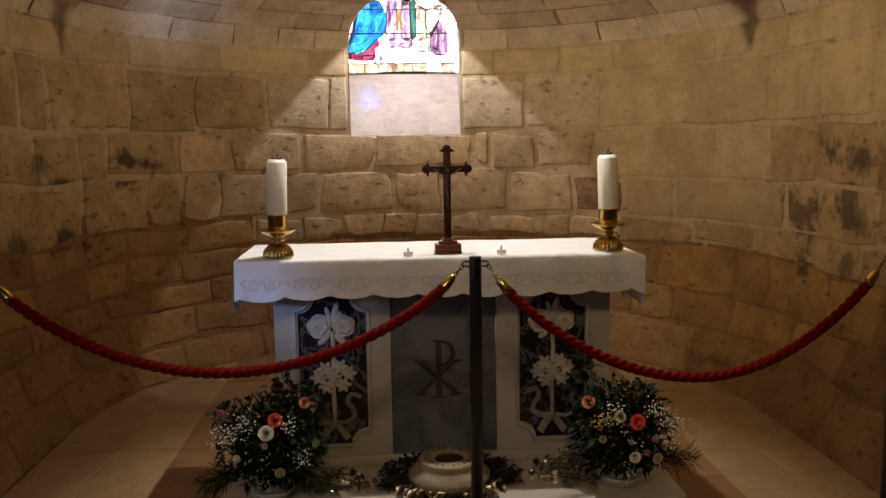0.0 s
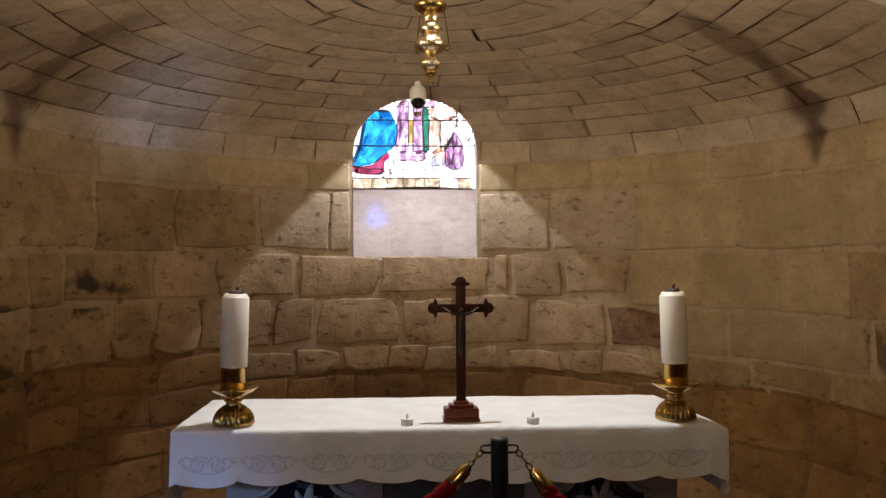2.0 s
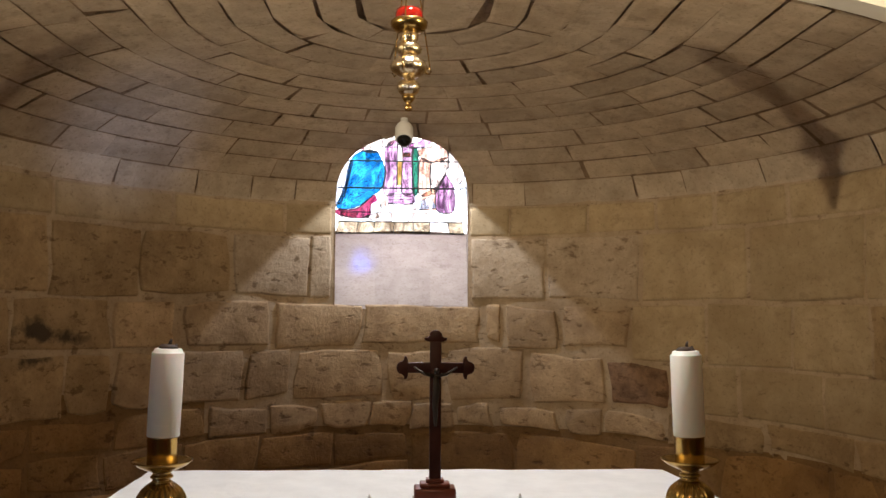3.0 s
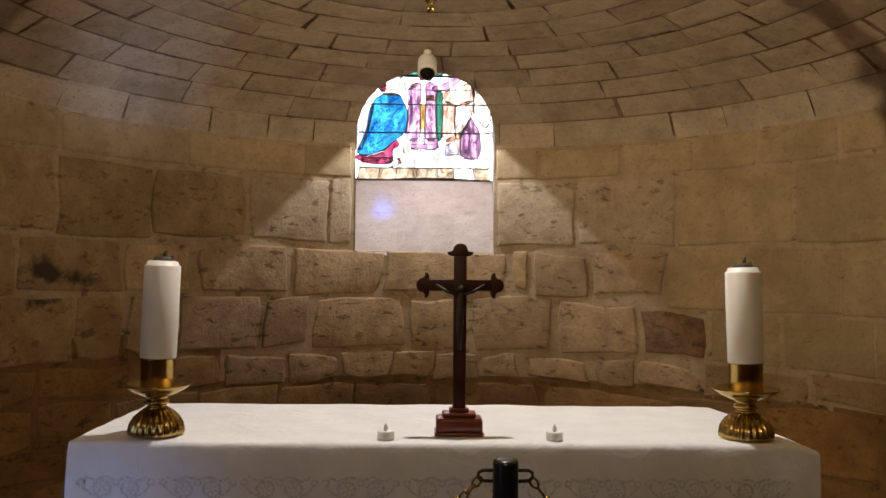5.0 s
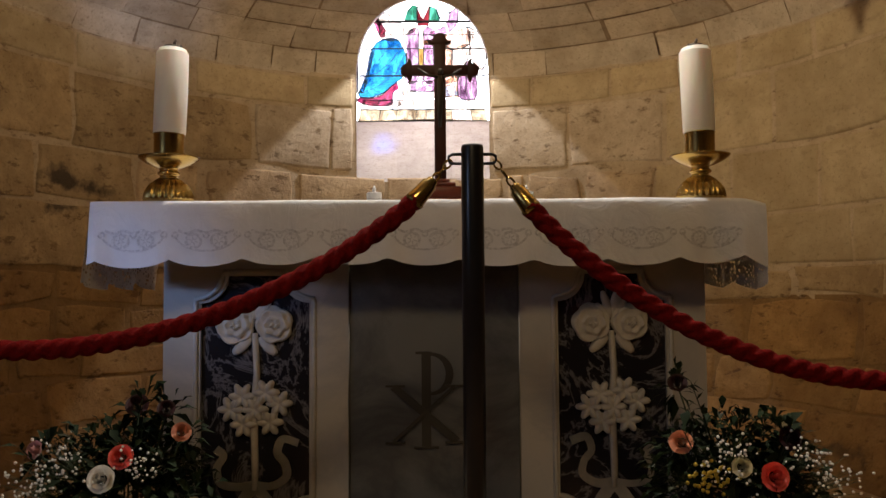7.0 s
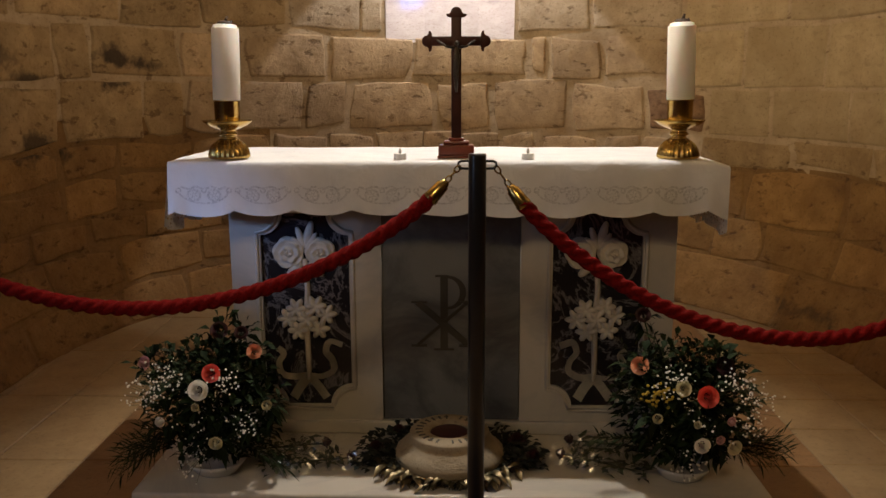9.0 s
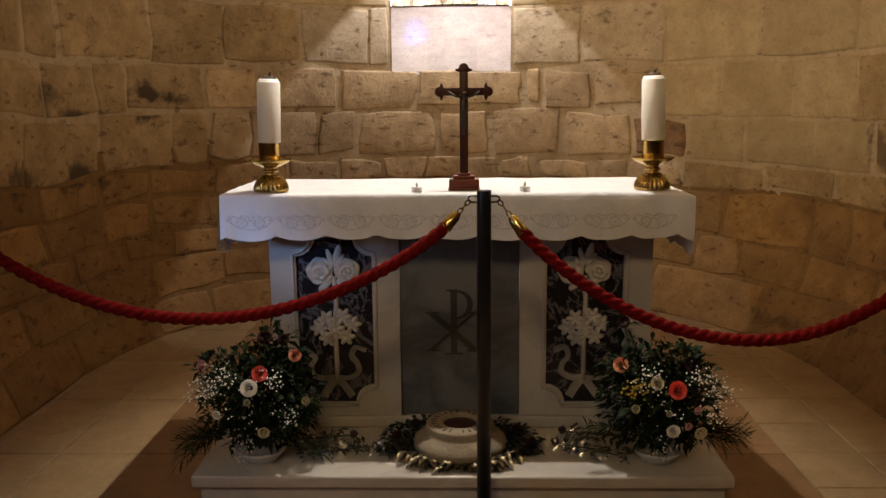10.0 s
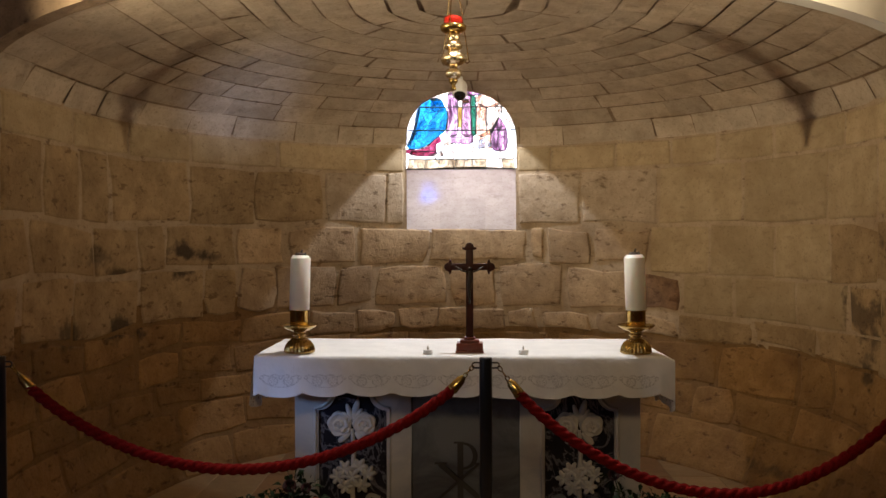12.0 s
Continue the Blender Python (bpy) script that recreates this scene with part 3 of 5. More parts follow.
for side in (-1, 1):
    cx = side * 0.484 - 0.004
    x0, x1 = cx - 0.147, cx + 0.147
    zb, zt = 0.10, 0.765
    # white frame built round the dark inlay
    inner = panel_outline(x0, x1, zb, zt, 0.074, 0.074)
    fx0, fx1 = (-0.735, -0.236) if side < 0 else (0.229, 0.735)
    bm = bmesh.new()
    outer = []
    for x, z in inner:
        # outer ring: project each inner point to the frame's rectangle
        u = (x - cx) / 0.147
        v = (z - (zb + zt) / 2) / ((zt - zb) / 2)
        if abs(u) >= abs(v):
            ox = fx0 if u < 0 else fx1
            oz = (zb + zt) / 2 + v * (H - 0.066 - 0.046) / 2
        else:
            oz = 0.046 if v < 0 else H - 0.066
            ox = (fx0 + fx1) / 2 + u * (fx1 - fx0) / 2
        outer.append((ox, min(max(oz, 0.046), H - 0.066)))
    n = len(inner)
    vi = [bm.verts.new((x, 0.0, z)) for x, z in inner]
    vo = [bm.verts.new((x, 0.0, z)) for x, z in outer]
    vd = [bm.verts.new((x, 0.02, z)) for x, z in inner]
    for i in range(n):
        j = (i + 1) % n
        bm.faces.new((vi[i], vi[j], vo[j], vo[i]))
        bm.faces.new((vd[i], vd[j], vi[j], vi[i]))
        a, b = outer[i], outer[j]
        if abs(a[0] - b[0]) > 1e-4 and abs(a[1] - b[1]) > 1e-4:
            c = (fx0 if (a[0] + b[0]) / 2 < cx else fx1, 0.046 if (a[1] + b[1]) / 2 < 0.4 else H - 0.066)
            k = bm.verts.new((c[0], 0.0, c[1]))
            bm.faces.new((vo[i], vo[j], k))
    bmesh.ops.recalc_face_normals(bm, faces=bm.faces[:])
    part("panel_frame", bm, WHITE_MARBLE, altar, smooth=False)
    # raised fillet round the inlay
    loop = [(x, -0.002, z) for x, z in panel_outline(x0 - 0.012, x1 + 0.012, zb - 0.012, zt + 0.012, 0.074, 0.074)]
    part("fillet", tube(loop, 0.007, 6, closed=True), WHITE_MARBLE, altar)
    bm = prism(panel_outline(x0 - 0.002, x1 + 0.002, zb - 0.002, zt + 0.002, 0.074, 0.074), 0.014, 0.028)
    inlay = part("inlay", bm, BLACK_MARBLE, altar, "black marble inlay with white veins", smooth=False)
    y = 0.006
    part("carved_rose", rose(bmesh.new(), cx - 0.055, 0.632, 0.047, y), RELIEF, inlay)
    part("carved_rose", rose(bmesh.new(), cx + 0.050, 0.632, 0.045, y), RELIEF, inlay)
    bm = bmesh.new()
    for a, ln in ((1.9, 0.08), (1.3, 0.10), (0.9, 0.07), (2.4, 0.06)):
        leaf(bm, cx, 0.645, ln, a, y)
    leaf(bm, cx + 0.01, 0.60, 0.07, -0.8, y, 0.45)
    leaf(bm, cx - 0.01, 0.60, 0.07, -2.4, y, 0.45)
    part("carved_foliage", bm, RELIEF, inlay)
    bm = tube([(cx - 0.002, y, 0.61), (cx + 0.004, y, 0.5), (cx - 0.004, y, 0.40), (cx, y, 0.26), (cx, y, 0.19)], [0.008, 0.009, 0.010, 0.0095, 0.007], 10, None, 60, 0.35)
    part("carved_stem", bm, RELIEF, inlay)
    for dx, dz, tn in ((-0.065, 0.0, 0), (-0.035, 0.035, 1), (0.03, 0.045, 2), (0.065, 0.015, 0.5), (0.0, 0.0, 1.4), (-0.03, -0.04, 2.2), (0.04, -0.035, 0.8)):
        part("carved_lily", lily(bmesh.new(), cx + dx, 0.405 + dz, 0.038, tn, y - 0.002 * tn), RELIEF, inlay)
    bm = bmesh.new()
    f = -side
    ribbon(bm, [(cx + f * u, v) for u, v in ((0.0, 0.205), (0.045, 0.20), (0.085, 0.225), (0.082, 0.262), (0.06, 0.29), (0.075, 0.325), (0.118, 0.315))], 0.011, y)
    ribbon(bm, [(cx - f * u, v) for u, v in ((0.0, 0.205), (0.05, 0.198), (0.09, 0.21), (0.10, 0.25), (0.085, 0.28), (0.105, 0.30))], 0.010, y)
    ribbon(bm, [(cx, 0.205), (cx + 0.03, 0.165), (cx + 0.06, 0.125)], 0.016, y)
    ribbon(bm, [(cx, 0.205), (cx - 0.03, 0.165), (cx - 0.055, 0.125)], 0.016, y)
    part("carved_ribbon", bm, RELIEF, inlay)

# engraved monogram on the centre panel
bm = bmesh.new()
y0, y1 = 0.0085, 0.0125


def bar(bm, x0, z0, x1, z1, w0, w1=None):
    w1 = w1 or w0
    lift = 0.0004 * (len(bm.verts) // 8)
    d = Vector((x1 - x0, z1 - z0)).normalized()
    nn = Vector((-d.y, d.x))
    prism([(x0 + nn.x * w0, z0 + nn.y * w0), (x0 - nn.x * w0, z0 - nn.y * w0), (x1 - nn.x * w1, z1 - nn.y * w1), (x1 + nn.x * w1, z1 + nn.y * w1)], y0 - lift, y1, 0, bm)


bar(bm, 0.002, 0.325, 0.002, 0.583, 0.0105)
bar(bm, -0.026, 0.328, 0.030, 0.328, 0.0035)
bar(bm, -0.022, 0.583, 0.014, 0.583, 0.0035)
outer = [(0.012 + 0.052 * math.sin(t), 0.526 + 0.058 * math.cos(t)) for t in steps(0, math.pi, 14)]
inner = [(0.012 + 0.034 * math.sin(t), 0.526 + 0.049 * math.cos(t)) for t in steps(0, math.pi, 14)]
prism(outer + list(reversed(inner)), y0 - 0.0002, y1, 0, bm)
bar(bm, -0.072, 0.492, 0.070, 0.345, 0.0095)
bar(bm, 0.066, 0.492, -0.072, 0.345, 0.0045)
for x, z in ((-0.068, 0.494), (0.066, 0.494), (-0.068, 0.342), (0.066, 0.342)):
    bar(bm, x - 0.022, z, x + 0.022, z, 0.003)
for v in bm.verts:
    v.co.x, v.co.z = (v.co.x - 0.002) * 1.2 - 0.026, v.co.z - 0.030
part("monogram", bm, ENGRAVED, altar, "engraved chi-rho monogram", smooth=False)

# ---- altar cloth ----
m, n, l, b = material("white_linen", 0.85)
t = noise_node(n, l, 9.0, 4)
fine = noise_node(n, l, 300.0, 2)
l.new(ramp(n, l, t.outputs[0], [(0.3, (0.74, 0.73, 0.72)), (0.7, (0.84, 0.83, 0.82))]).outputs[0], b.inputs["Base Color"])
crease = noise_node(n, l, 13.0, 6, 0.6)
crease.inputs["Distortion"].default_value = 0.8
both = n.new("ShaderNodeMath")
both.operation = "MULTIPLY_ADD"
l.new(fine.outputs[0], both.inputs[0])
both.inputs[1].default_value = 0.05
l.new(crease.outputs[0], both.inputs[2])
bump(n, l, b, both.outputs[0], 0.5, 0.014)
LINEN = m
LACE = plain("lace_embroidery", (0.66, 0.645, 0.64), 0.9, vary=0.3, scale=160, relief=0.5, dist=0.002)
cloth = thing("altar_cloth", (0, 0, 0), "white linen altar cloth with a scalloped lace hem", "tablecloth")


def hem(x):
    """Drop of the scalloped hem below the top."""
    p = (x - 0.065) / 0.1815
    u = p - math.floor(p)
    point = 0.006 * max(0.0, 1 - min(u, 1 - u) / 0.07)
    return 0.140 + 0.028 * math.sqrt(max(0.0, 1 - (2 * u - 1) ** 2)) + point + 0.004 * math.sin(x * 5)


def settle(p):
    """The cloth is drawn in at one end and sags where it overhangs the slab."""
    end = 0.836 - 0.11 * max(0.0, p.y - FRONT)
    if p.x > 0.60:
        p.x = 0.60 + (p.x - 0.60) * (end - 0.60) / 0.262
    over = max(0.0, p.x - 0.755) / 0.085
    p.z -= 0.016 * over * over
    return p



def fold_at(x, v):
    return 0.010 * v * (0.7 * math.sin(x * 34.6 + 0.9 * math.sin(x * 7)) + 0.9 * noise.noise(Vector((x * 9, v, 3))) + 0.5 * noise.noise(Vector((x * 23, v * 2, 8))))


bm = bmesh.new()
nx = 172
xs = steps(-0.862, 0.862, nx)
rows = []
prof = [("t", v) for v in steps(BACK, FRONT + 0.012, 14)] + [("c", a) for a in (30, 60, 90)] + [("d", v) for v in (0.15, 0.35, 0.55, 0.75, 0.9, 1.0)]
for kind_, v in prof:
    row = []
    for x in xs:
        if kind_ == "t":
            p = Vector((x, v, TOP + 0.003 * noise.noise(Vector((x * 3, v * 4, 0))) + 0.0022 * noise.noise(Vector((x * 9, v * 22, 4))) * (1 if v > FRONT + 0.05 else 0.4)))
        elif kind_ == "c":
            a = radians(v)
            p = Vector((x, FRONT + 0.012 - 0.014 * math.sin(a), TOP - 0.012 * (1 - math.cos(a))))
        else:
            fold = fold_at(x, v)
            p = Vector((x, FRONT - 0.004 - 0.006 * v - fold, TOP - 0.012 - (hem(x) - 0.012) * v))
        row.append(bm.verts.new(settle(p)))
    rows.append(row)
for a, b in zip(rows, rows[1:]):
    for i in range(nx):
        bm.faces.new((a[i], b[i], b[i + 1], a[i + 1]))
part("linen", bm, LINEN, cloth)
# open lace: threads with see-through holes
m, n, l, b = material("open_lace", 0.9)
b.inputs["Base Color"].default_value = (0.74, 0.71, 0.70, 1)
holes = n.new("ShaderNodeTexVoronoi")
holes.inputs["Scale"].default_value = 95.0
l.new(n.new("ShaderNodeTexCoord").outputs["Object"], holes.inputs["Vector"])
figure = noise_node(n, l, 26.0, 2)
open_ = n.new("ShaderNodeMath")
open_.operation = "MULTIPLY"
l.new(ramp(n, l, holes.outputs["Distance"], [(0.30, (1, 1, 1)), (0.42, (0, 0, 0))]).outputs[0], open_.inputs[0])
l.new(ramp(n, l, figure.outputs[0], [(0.42, (0.25, 0.25, 0.25)), (0.56, (1, 1, 1))]).outputs[0], open_.inputs[1])
clear = n.new("ShaderNodeBsdfTransparent")
both = n.new("ShaderNodeMixShader")
l.new(open_.outputs[0], both.inputs[0])
l.new(b.outputs[0], both.inputs[1])
l.new(clear.outputs[0], both.inputs[2])
l.new(both.outputs[0], n["Material Output"].inputs[0])
OPEN_LACE = m
for side in (-1, 1):
    for name, mat, v_list in (("side_drop", LINEN, steps(0, 0.56, 5)), ("side_lace", OPEN_LACE, steps(0.56, 1, 5))):
        bm = bmesh.new()
        rows = []
        ys = steps(FRONT + 0.004, BACK, 60)
        for v in v_list:
            row = []
            for y in ys:
                u = (y - FRONT) * 5.2
                u -= math.floor(u)
                drop = 0.195 + 0.026 * math.sqrt(max(0, 1 - (2 * u - 1) ** 2))
                fold = 0.014 * v * math.sin(y * 34 + side)
                p = settle(Vector((side * 0.860, y, TOP - 0.002)))
                row.append(bm.verts.new((p.x + side * (fold + 0.012 * v), y, p.z - drop * v)))
            rows.append(row)
        for a, b in zip(rows, rows[1:]):
            for i in range(60):
                bm.faces.new((a[i], a[i + 1], b[i + 1], b[i]))
        part(name, bm, mat, cloth, "see-through lace border" if mat is OPEN_LACE else "")


def lace_strip(bm, run, wide):
    """A flat band of drawn thread lying on the hanging cloth."""
    pts = []
    for x, drop in run:
        v = (drop - 0.012) / (hem(x) - 0.012)
        pts.append(settle(Vector((x, FRONT - 0.0058 - 0.006 * v - fold_at(x, v), TOP - drop))))
    left, right = [], []
    for k, p in enumerate(pts):
        d = pts[min(k + 1, len(pts) - 1)] - pts[max(k - 1, 0)]
        side_ = Vector((-d.z, 0, d.x)).normalized() * wide
        left.append(bm.verts.new(p + side_))
        right.append(bm.verts.new(p - side_))
    for i in range(len(pts) - 1):
        bm.faces.new((left[i], left[i + 1], right[i + 1], right[i]))


# lace motif: two rosettes in a garland over every scallop
bm = bmesh.new()
for k in range(-5, 4):
    c = 0.065 + 0.1815 * (k + 0.5)
    if abs(c) > 0.80:
        continue
    turn = [2 * math.pi * i / 20 for i in range(21)]
    for dx in (-0.032, 0.032):
        lace_strip(bm, [(c + dx + 0.019 * math.cos(a), 0.103 + 0.017 * math.sin(a)) for a in turn], 0.0036)
        for q in range(6):
            a = q * math.pi / 3 + 0.3
            lace_strip(bm, [(c + dx + r * math.cos(a), 0.103 + r * math.sin(a)) for r in (0.003, 0.008, 0.013)], 0.0016)
    lace_strip(bm, [(c + 0.078 * math.sin(u), 0.084 + 0.044 * math.cos(u)) for u in steps(-1.45, 1.45, 16)], 0.0026)
    lace_strip(bm, [(c + 0.07 * u, 0.080 + 0.004 * math.cos(u * 9)) for u in steps(-1, 1, 14)], 0.0032)
    for dx in (-0.082, 0.0, 0.082):
        lace_strip(bm, [(c + dx * 0.95 + 0.007 * math.cos(a), 0.088 + 0.007 * math.sin(a)) for a in turn[::2]], 0.0026)
part("lace_motif", bm, LACE, cloth, "embroidered lace rosettes and garlands")

# ---- candles ----


def candle(at, lean):
    stick = thing("candlestick", at, "fluted brass candlestick on the white altar cloth", "candlestick", "altar candlesticks")
    part("foot", lathe([(0.057, 0.0), (0.0605, 0.004), (0.0605, 0.012), (0.057, 0.028), (0.048, 0.043), (0.036, 0.054), (0.028, 0.061)], 112, 24, 0.15, 0.003, 0.056), BRASS, stick)
    part("knop", lathe([(0.028, 0.059), (0.023, 0.065), (0.021, 0.068), (0.027, 0.071), (0.029, 0.075), (0.026, 0.079), (0.022, 0.082), (0.025, 0.088), (0.034, 0.094)], 36), BRASS, stick)
    part("drip_pan", lathe([(0.020, 0.086), (0.038, 0.092), (0.060, 0.102), (0.075, 0.113), (0.077, 0.117), (0.072, 0.115), (0.042, 0.100), (0.036, 0.100)], 48), BRASS, stick)
    part("socket", lathe([(0.033, 0.094), (0.0375, 0.101), (0.0385, 0.107), (0.0385, 0.174), (0.040, 0.178), (0.036, 0.179)], 40), BRASS, stick)
    wax = thing("pillar_candle", Vector(at) + Vector((0, 0, 0.156)), "thick white pillar candle in a brass candlestick", "candle", "altar candles")
    wax.rotation_euler = (0, lean, 0)
    part("wax", lathe([(0.040, 0.0215), (0.0412, 0.024), (0.0418, 0.120), (0.0412, 0.235), (0.0395, 0.238), (0.0360, 0.239), (0.0350, 0.246), (0.030, 0.248), (0.004, 0.247)], 44), WAX, wax)
    bm = lathe([(0.023, 0.245), (0.025, 0.249), (0.021, 0.255), (0.012, 0.258), (0.004, 0.259)], 20)
    tube([(0.003, 0, 0.256), (0.004, 0, 0.264), (0.007, 0.001, 0.272)], [0.005, 0.0042, 0.003], 7, bm)
    tube([(-0.012, 0, 0.250), (-0.017, 0, 0.258)], [0.005, 0.003], 6, bm)
    tube([(0.014, 0.004, 0.250), (0.021, 0.004, 0.259)], [0.005, 0.003], 6, bm)
    part("burner_cap", bm, WICK, wax, "dark burnt wick in a blackened cap")


candle((-0.691, 3.475, TOP + 0.003), 0.030)
candle((0.697, 3.478, TOP + 0.002), -0.030)

# ---- crucifix ----
cross = thing("standing_crucifix", (0.016, 3.51, TOP + 0.002), "dark wooden standing crucifix with trefoil ends", "crucifix")
bm = box(-0.058, 0.058, -0.04, 0.04, 0.0, 0.008, 0.003)
box(-0.055, 0.055, -0.037, 0.037, 0.0078, 0.040, 0.006, bm)
box(-0.040, 0.040, -0.026, 0.026, 0.0395, 0.052, 0.005, bm)
box(-0.024, 0.024, -0.018, 0.018, 0.0515, 0.062, 0.004, bm)
part("base", bm, WOOD_RED, cross, "red-brown stepped wooden base")


def trefoil(cx, cz, a, s):
    """Outline of a trefoil end, pointing along angle a."""
    pts = []
    for u, v in ((0, -0.5), (0.25, -0.55), (0.3, -1.0), (0.45, -1.35), (0.75, -1.45), (0.8, -1.0), (1.0, -0.8), (1.35, -0.72), (1.65, -0.4), (1.72, 0.0), (1.65, 0.4), (1.35, 0.72), (1.0, 0.8), (0.8, 1.0), (0.75, 1.45), (0.45, 1.35), (0.3, 1.0), (0.25, 0.55), (0, 0.5)):
        x, z = u * s, v * s
        pts.append((cx + x * math.cos(a) - z * math.sin(a), cz + x * math.sin(a) + z * math.cos(a)))
    return pts


bm = box(-0.0155, 0.0155, -0.010, 0.010, 0.06, 0.425, 0.003)
box(-0.075, 0.075, -0.0098, 0.0098, 0.340, 0.368, 0.003, bm)
prism(trefoil(0, 0.418, math.pi / 2, 0.0215), -0.0085, 0.0085, 0.002, bm)
prism(trefoil(0.068, 0.354, 0, 0.0215), -0.0085, 0.0085, 0.002, bm)
prism(trefoil(-0.068, 0.354, math.pi, 0.0215), -0.0085, 0.0085, 0.002, bm)
part("wooden_cross", bm, WOOD, cross, "dark stained wooden cross")
bm = tube([(0, -0.016, 0.335), (0.002, -0.018, 0.30), (-0.001, -0.017, 0.26), (0, -0.014, 0.20)], [0.006, 0.010, 0.0085, 0.004], 10)
ball((0.002, -0.019, 0.347), 0.008, bm)
tube([(0, -0.015, 0.332), (0.03, -0.013, 0.338), (0.058, -0.011, 0.356)], [0.005, 0.004, 0.003], 8, bm)
tube([(0, -0.015, 0.332), (-0.03, -0.013, 0.338), (-0.058, -0.011, 0.356)], [0.005, 0.004, 0.003], 8, bm)
part("corpus", bm, CORPUS, cross, "plain dull bronze figure shape")

# ---- tealights ----
for x, y in ((-0.155, 3.44), (0.235, 3.44)):
    tea = thing("tealight", (x, y, TOP + 0.002), "white electric tealight with a plastic flame", "candle", "tealights")
    part("cup", lathe([(0.0185, 0.0), (0.0195, 0.002), (0.0195, 0.017), (0.018, 0.019), (0.006, 0.018)], 28), WHITE_PLASTIC, tea)
    part("flame", lathe([(0.003, 0.017), (0.0052, 0.022), (0.0045, 0.029), (0.0012, 0.037)], 14), WHITE_PLASTIC, tea)

# ---- rope barrier ----
PY = 2.97


def post(x):
    ob = thing("barrier_post", (x, PY, 0), "black round barrier post with hook loops", "barrier post", "barrier posts")
    part("base_plate", lathe([(0.15, 0.0), (0.152, 0.006), (0.14, 0.014), (0.06, 0.024), (0.026, 0.03)], 40), BLACK_PAINT, ob)
    part("tube", lathe([(0.0225, 0.02), (0.0225, 1.184), (0.0215, 1.190), (0.012, 1.191)], 32), BLACK_PAINT, ob)
    for side in (-1, 1):
        pts = [(side * 0.02, 0, 1.172), (side * 0.040, 0, 1.172), (side * 0.047, 0, 1.168), (side * 0.048, 0, 1.160), (side * 0.044, 0, 1.154), (side * 0.02, 0, 1.153)]
        part("hook", tube(pts, 0.0032, 8), BLACK_PAINT, ob)


POSTS = (-1.672, 0.075, 1.665)
for x in POSTS:
    post(x)


def rope(xa, xb, xm, low, top=1.156):
    """A stiff rope between two post hooks, lowest at xm, on short chains."""
    ob = thing("barrier_rope", (0, PY, 0), "thick red twisted rope with brass end fittings", "rope", "barrier ropes")
    xa, xb = xa + 0.046, xb - 0.046

    def at(x):
        e = xa if x < xm else xb
        k = (top - 0.041 - low) / (e - xm) ** 2
        return Vector((x, 0, low + k * (x - xm) ** 2 + 0.033 * math.exp(-abs(x - e) / 0.09)))

    run = [at(x) for x in steps(xa + 0.066, xb - 0.066, 620)]
    part("cord", tube(run, 0.0185, 18, twist=58, swell=0.34), ROPE, ob)
    for e, sgn in ((xa, 1), (xb, -1)):
        h = Vector((e, 0, top))
        b = at(e + sgn * 0.072)
        d = (b - h).normalized()
        a = b - d * 0.062
        pts = [a + d * t for t in (0, 0.004, 0.010, 0.014, 0.052, 0.058, 0.064)]
        part("end_cap", tube(pts, [0.007, 0.0115, 0.012, 0.0165, 0.0190, 0.0205, 0.0200], 24), BRASS, ob, "polished brass end cap")
        # chain of links from the hook to the cap
        for i in range(3):
            c = h.lerp(a, (0.12, 0.5, 0.88)[i])
            side_v = Vector((0, 1, 0)) if i % 2 else d.cross(Vector((0, 1, 0)))
            ring = [c + d * 0.0105 * math.cos(t) + side_v * 0.0062 * math.sin(t) for t in steps(0, 2 * math.pi, 12)[:-1]]
            part("link", tube(ring, 0.0024, 6, closed=True), BRASS, ob)


rope(POSTS[0], POSTS[1], -0.82, 0.788)
rope(POSTS[1], POSTS[2], 0.92, 0.715)

# ---- hanging lamp ----
hang = thing("sanctuary_lamp", (-0.060, 3.985, 2.30), "ornate brass sanctuary lamp with a red glass cup", "hanging lamp")
part("finial", lathe([(0.003, 0.0), (0.010, 0.003), (0.0135, 0.011), (0.011, 0.020), (0.007, 0.026), (0.013, 0.031), (0.020, 0.042), (0.023, 0.050), (0.015, 0.054)], 28), BRASS, hang)
part("lower_bulb", lathe([(0.014, 0.050), (0.030, 0.062), (0.038, 0.080), (0.034, 0.096), (0.020, 0.108), (0.017, 0.114)], 40, 12, 0.10, 0.06, 0.1), BRASS_PALE, hang)
part("main_bulb", lathe([(0.017, 0.112), (0.040, 0.122), (0.058, 0.138), (0.062, 0.152), (0.052, 0.170), (0.032, 0.184), (0.022, 0.190)], 48, 14, 0.08, 0.12, 0.18), BRASS_PALE, hang)
part("neck", lathe([(0.022, 0.188), (0.038, 0.198), (0.043, 0.212), (0.034, 0.228), (0.026, 0.236), (0.030, 0.242), (0.033, 0.262), (0.028, 0.268)], 36, 10, 0.08, 0.195, 0.225), BRASS_PALE, hang)
part("bowl", lathe([(0.028, 0.266), (0.044, 0.272), (0.060, 0.286), (0.063, 0.302), (0.058, 0.308), (0.054, 0.302), (0.030, 0.285)], 40), BRASS, hang)
part("red_cup", lathe([(0.030, 0.292), (0.044, 0.300), (0.047, 0.330), (0.043, 0.345), (0.040, 0.345), (0.042, 0.328), (0.035, 0.304)], 36), RED_GLASS, hang, "red glass light cup")
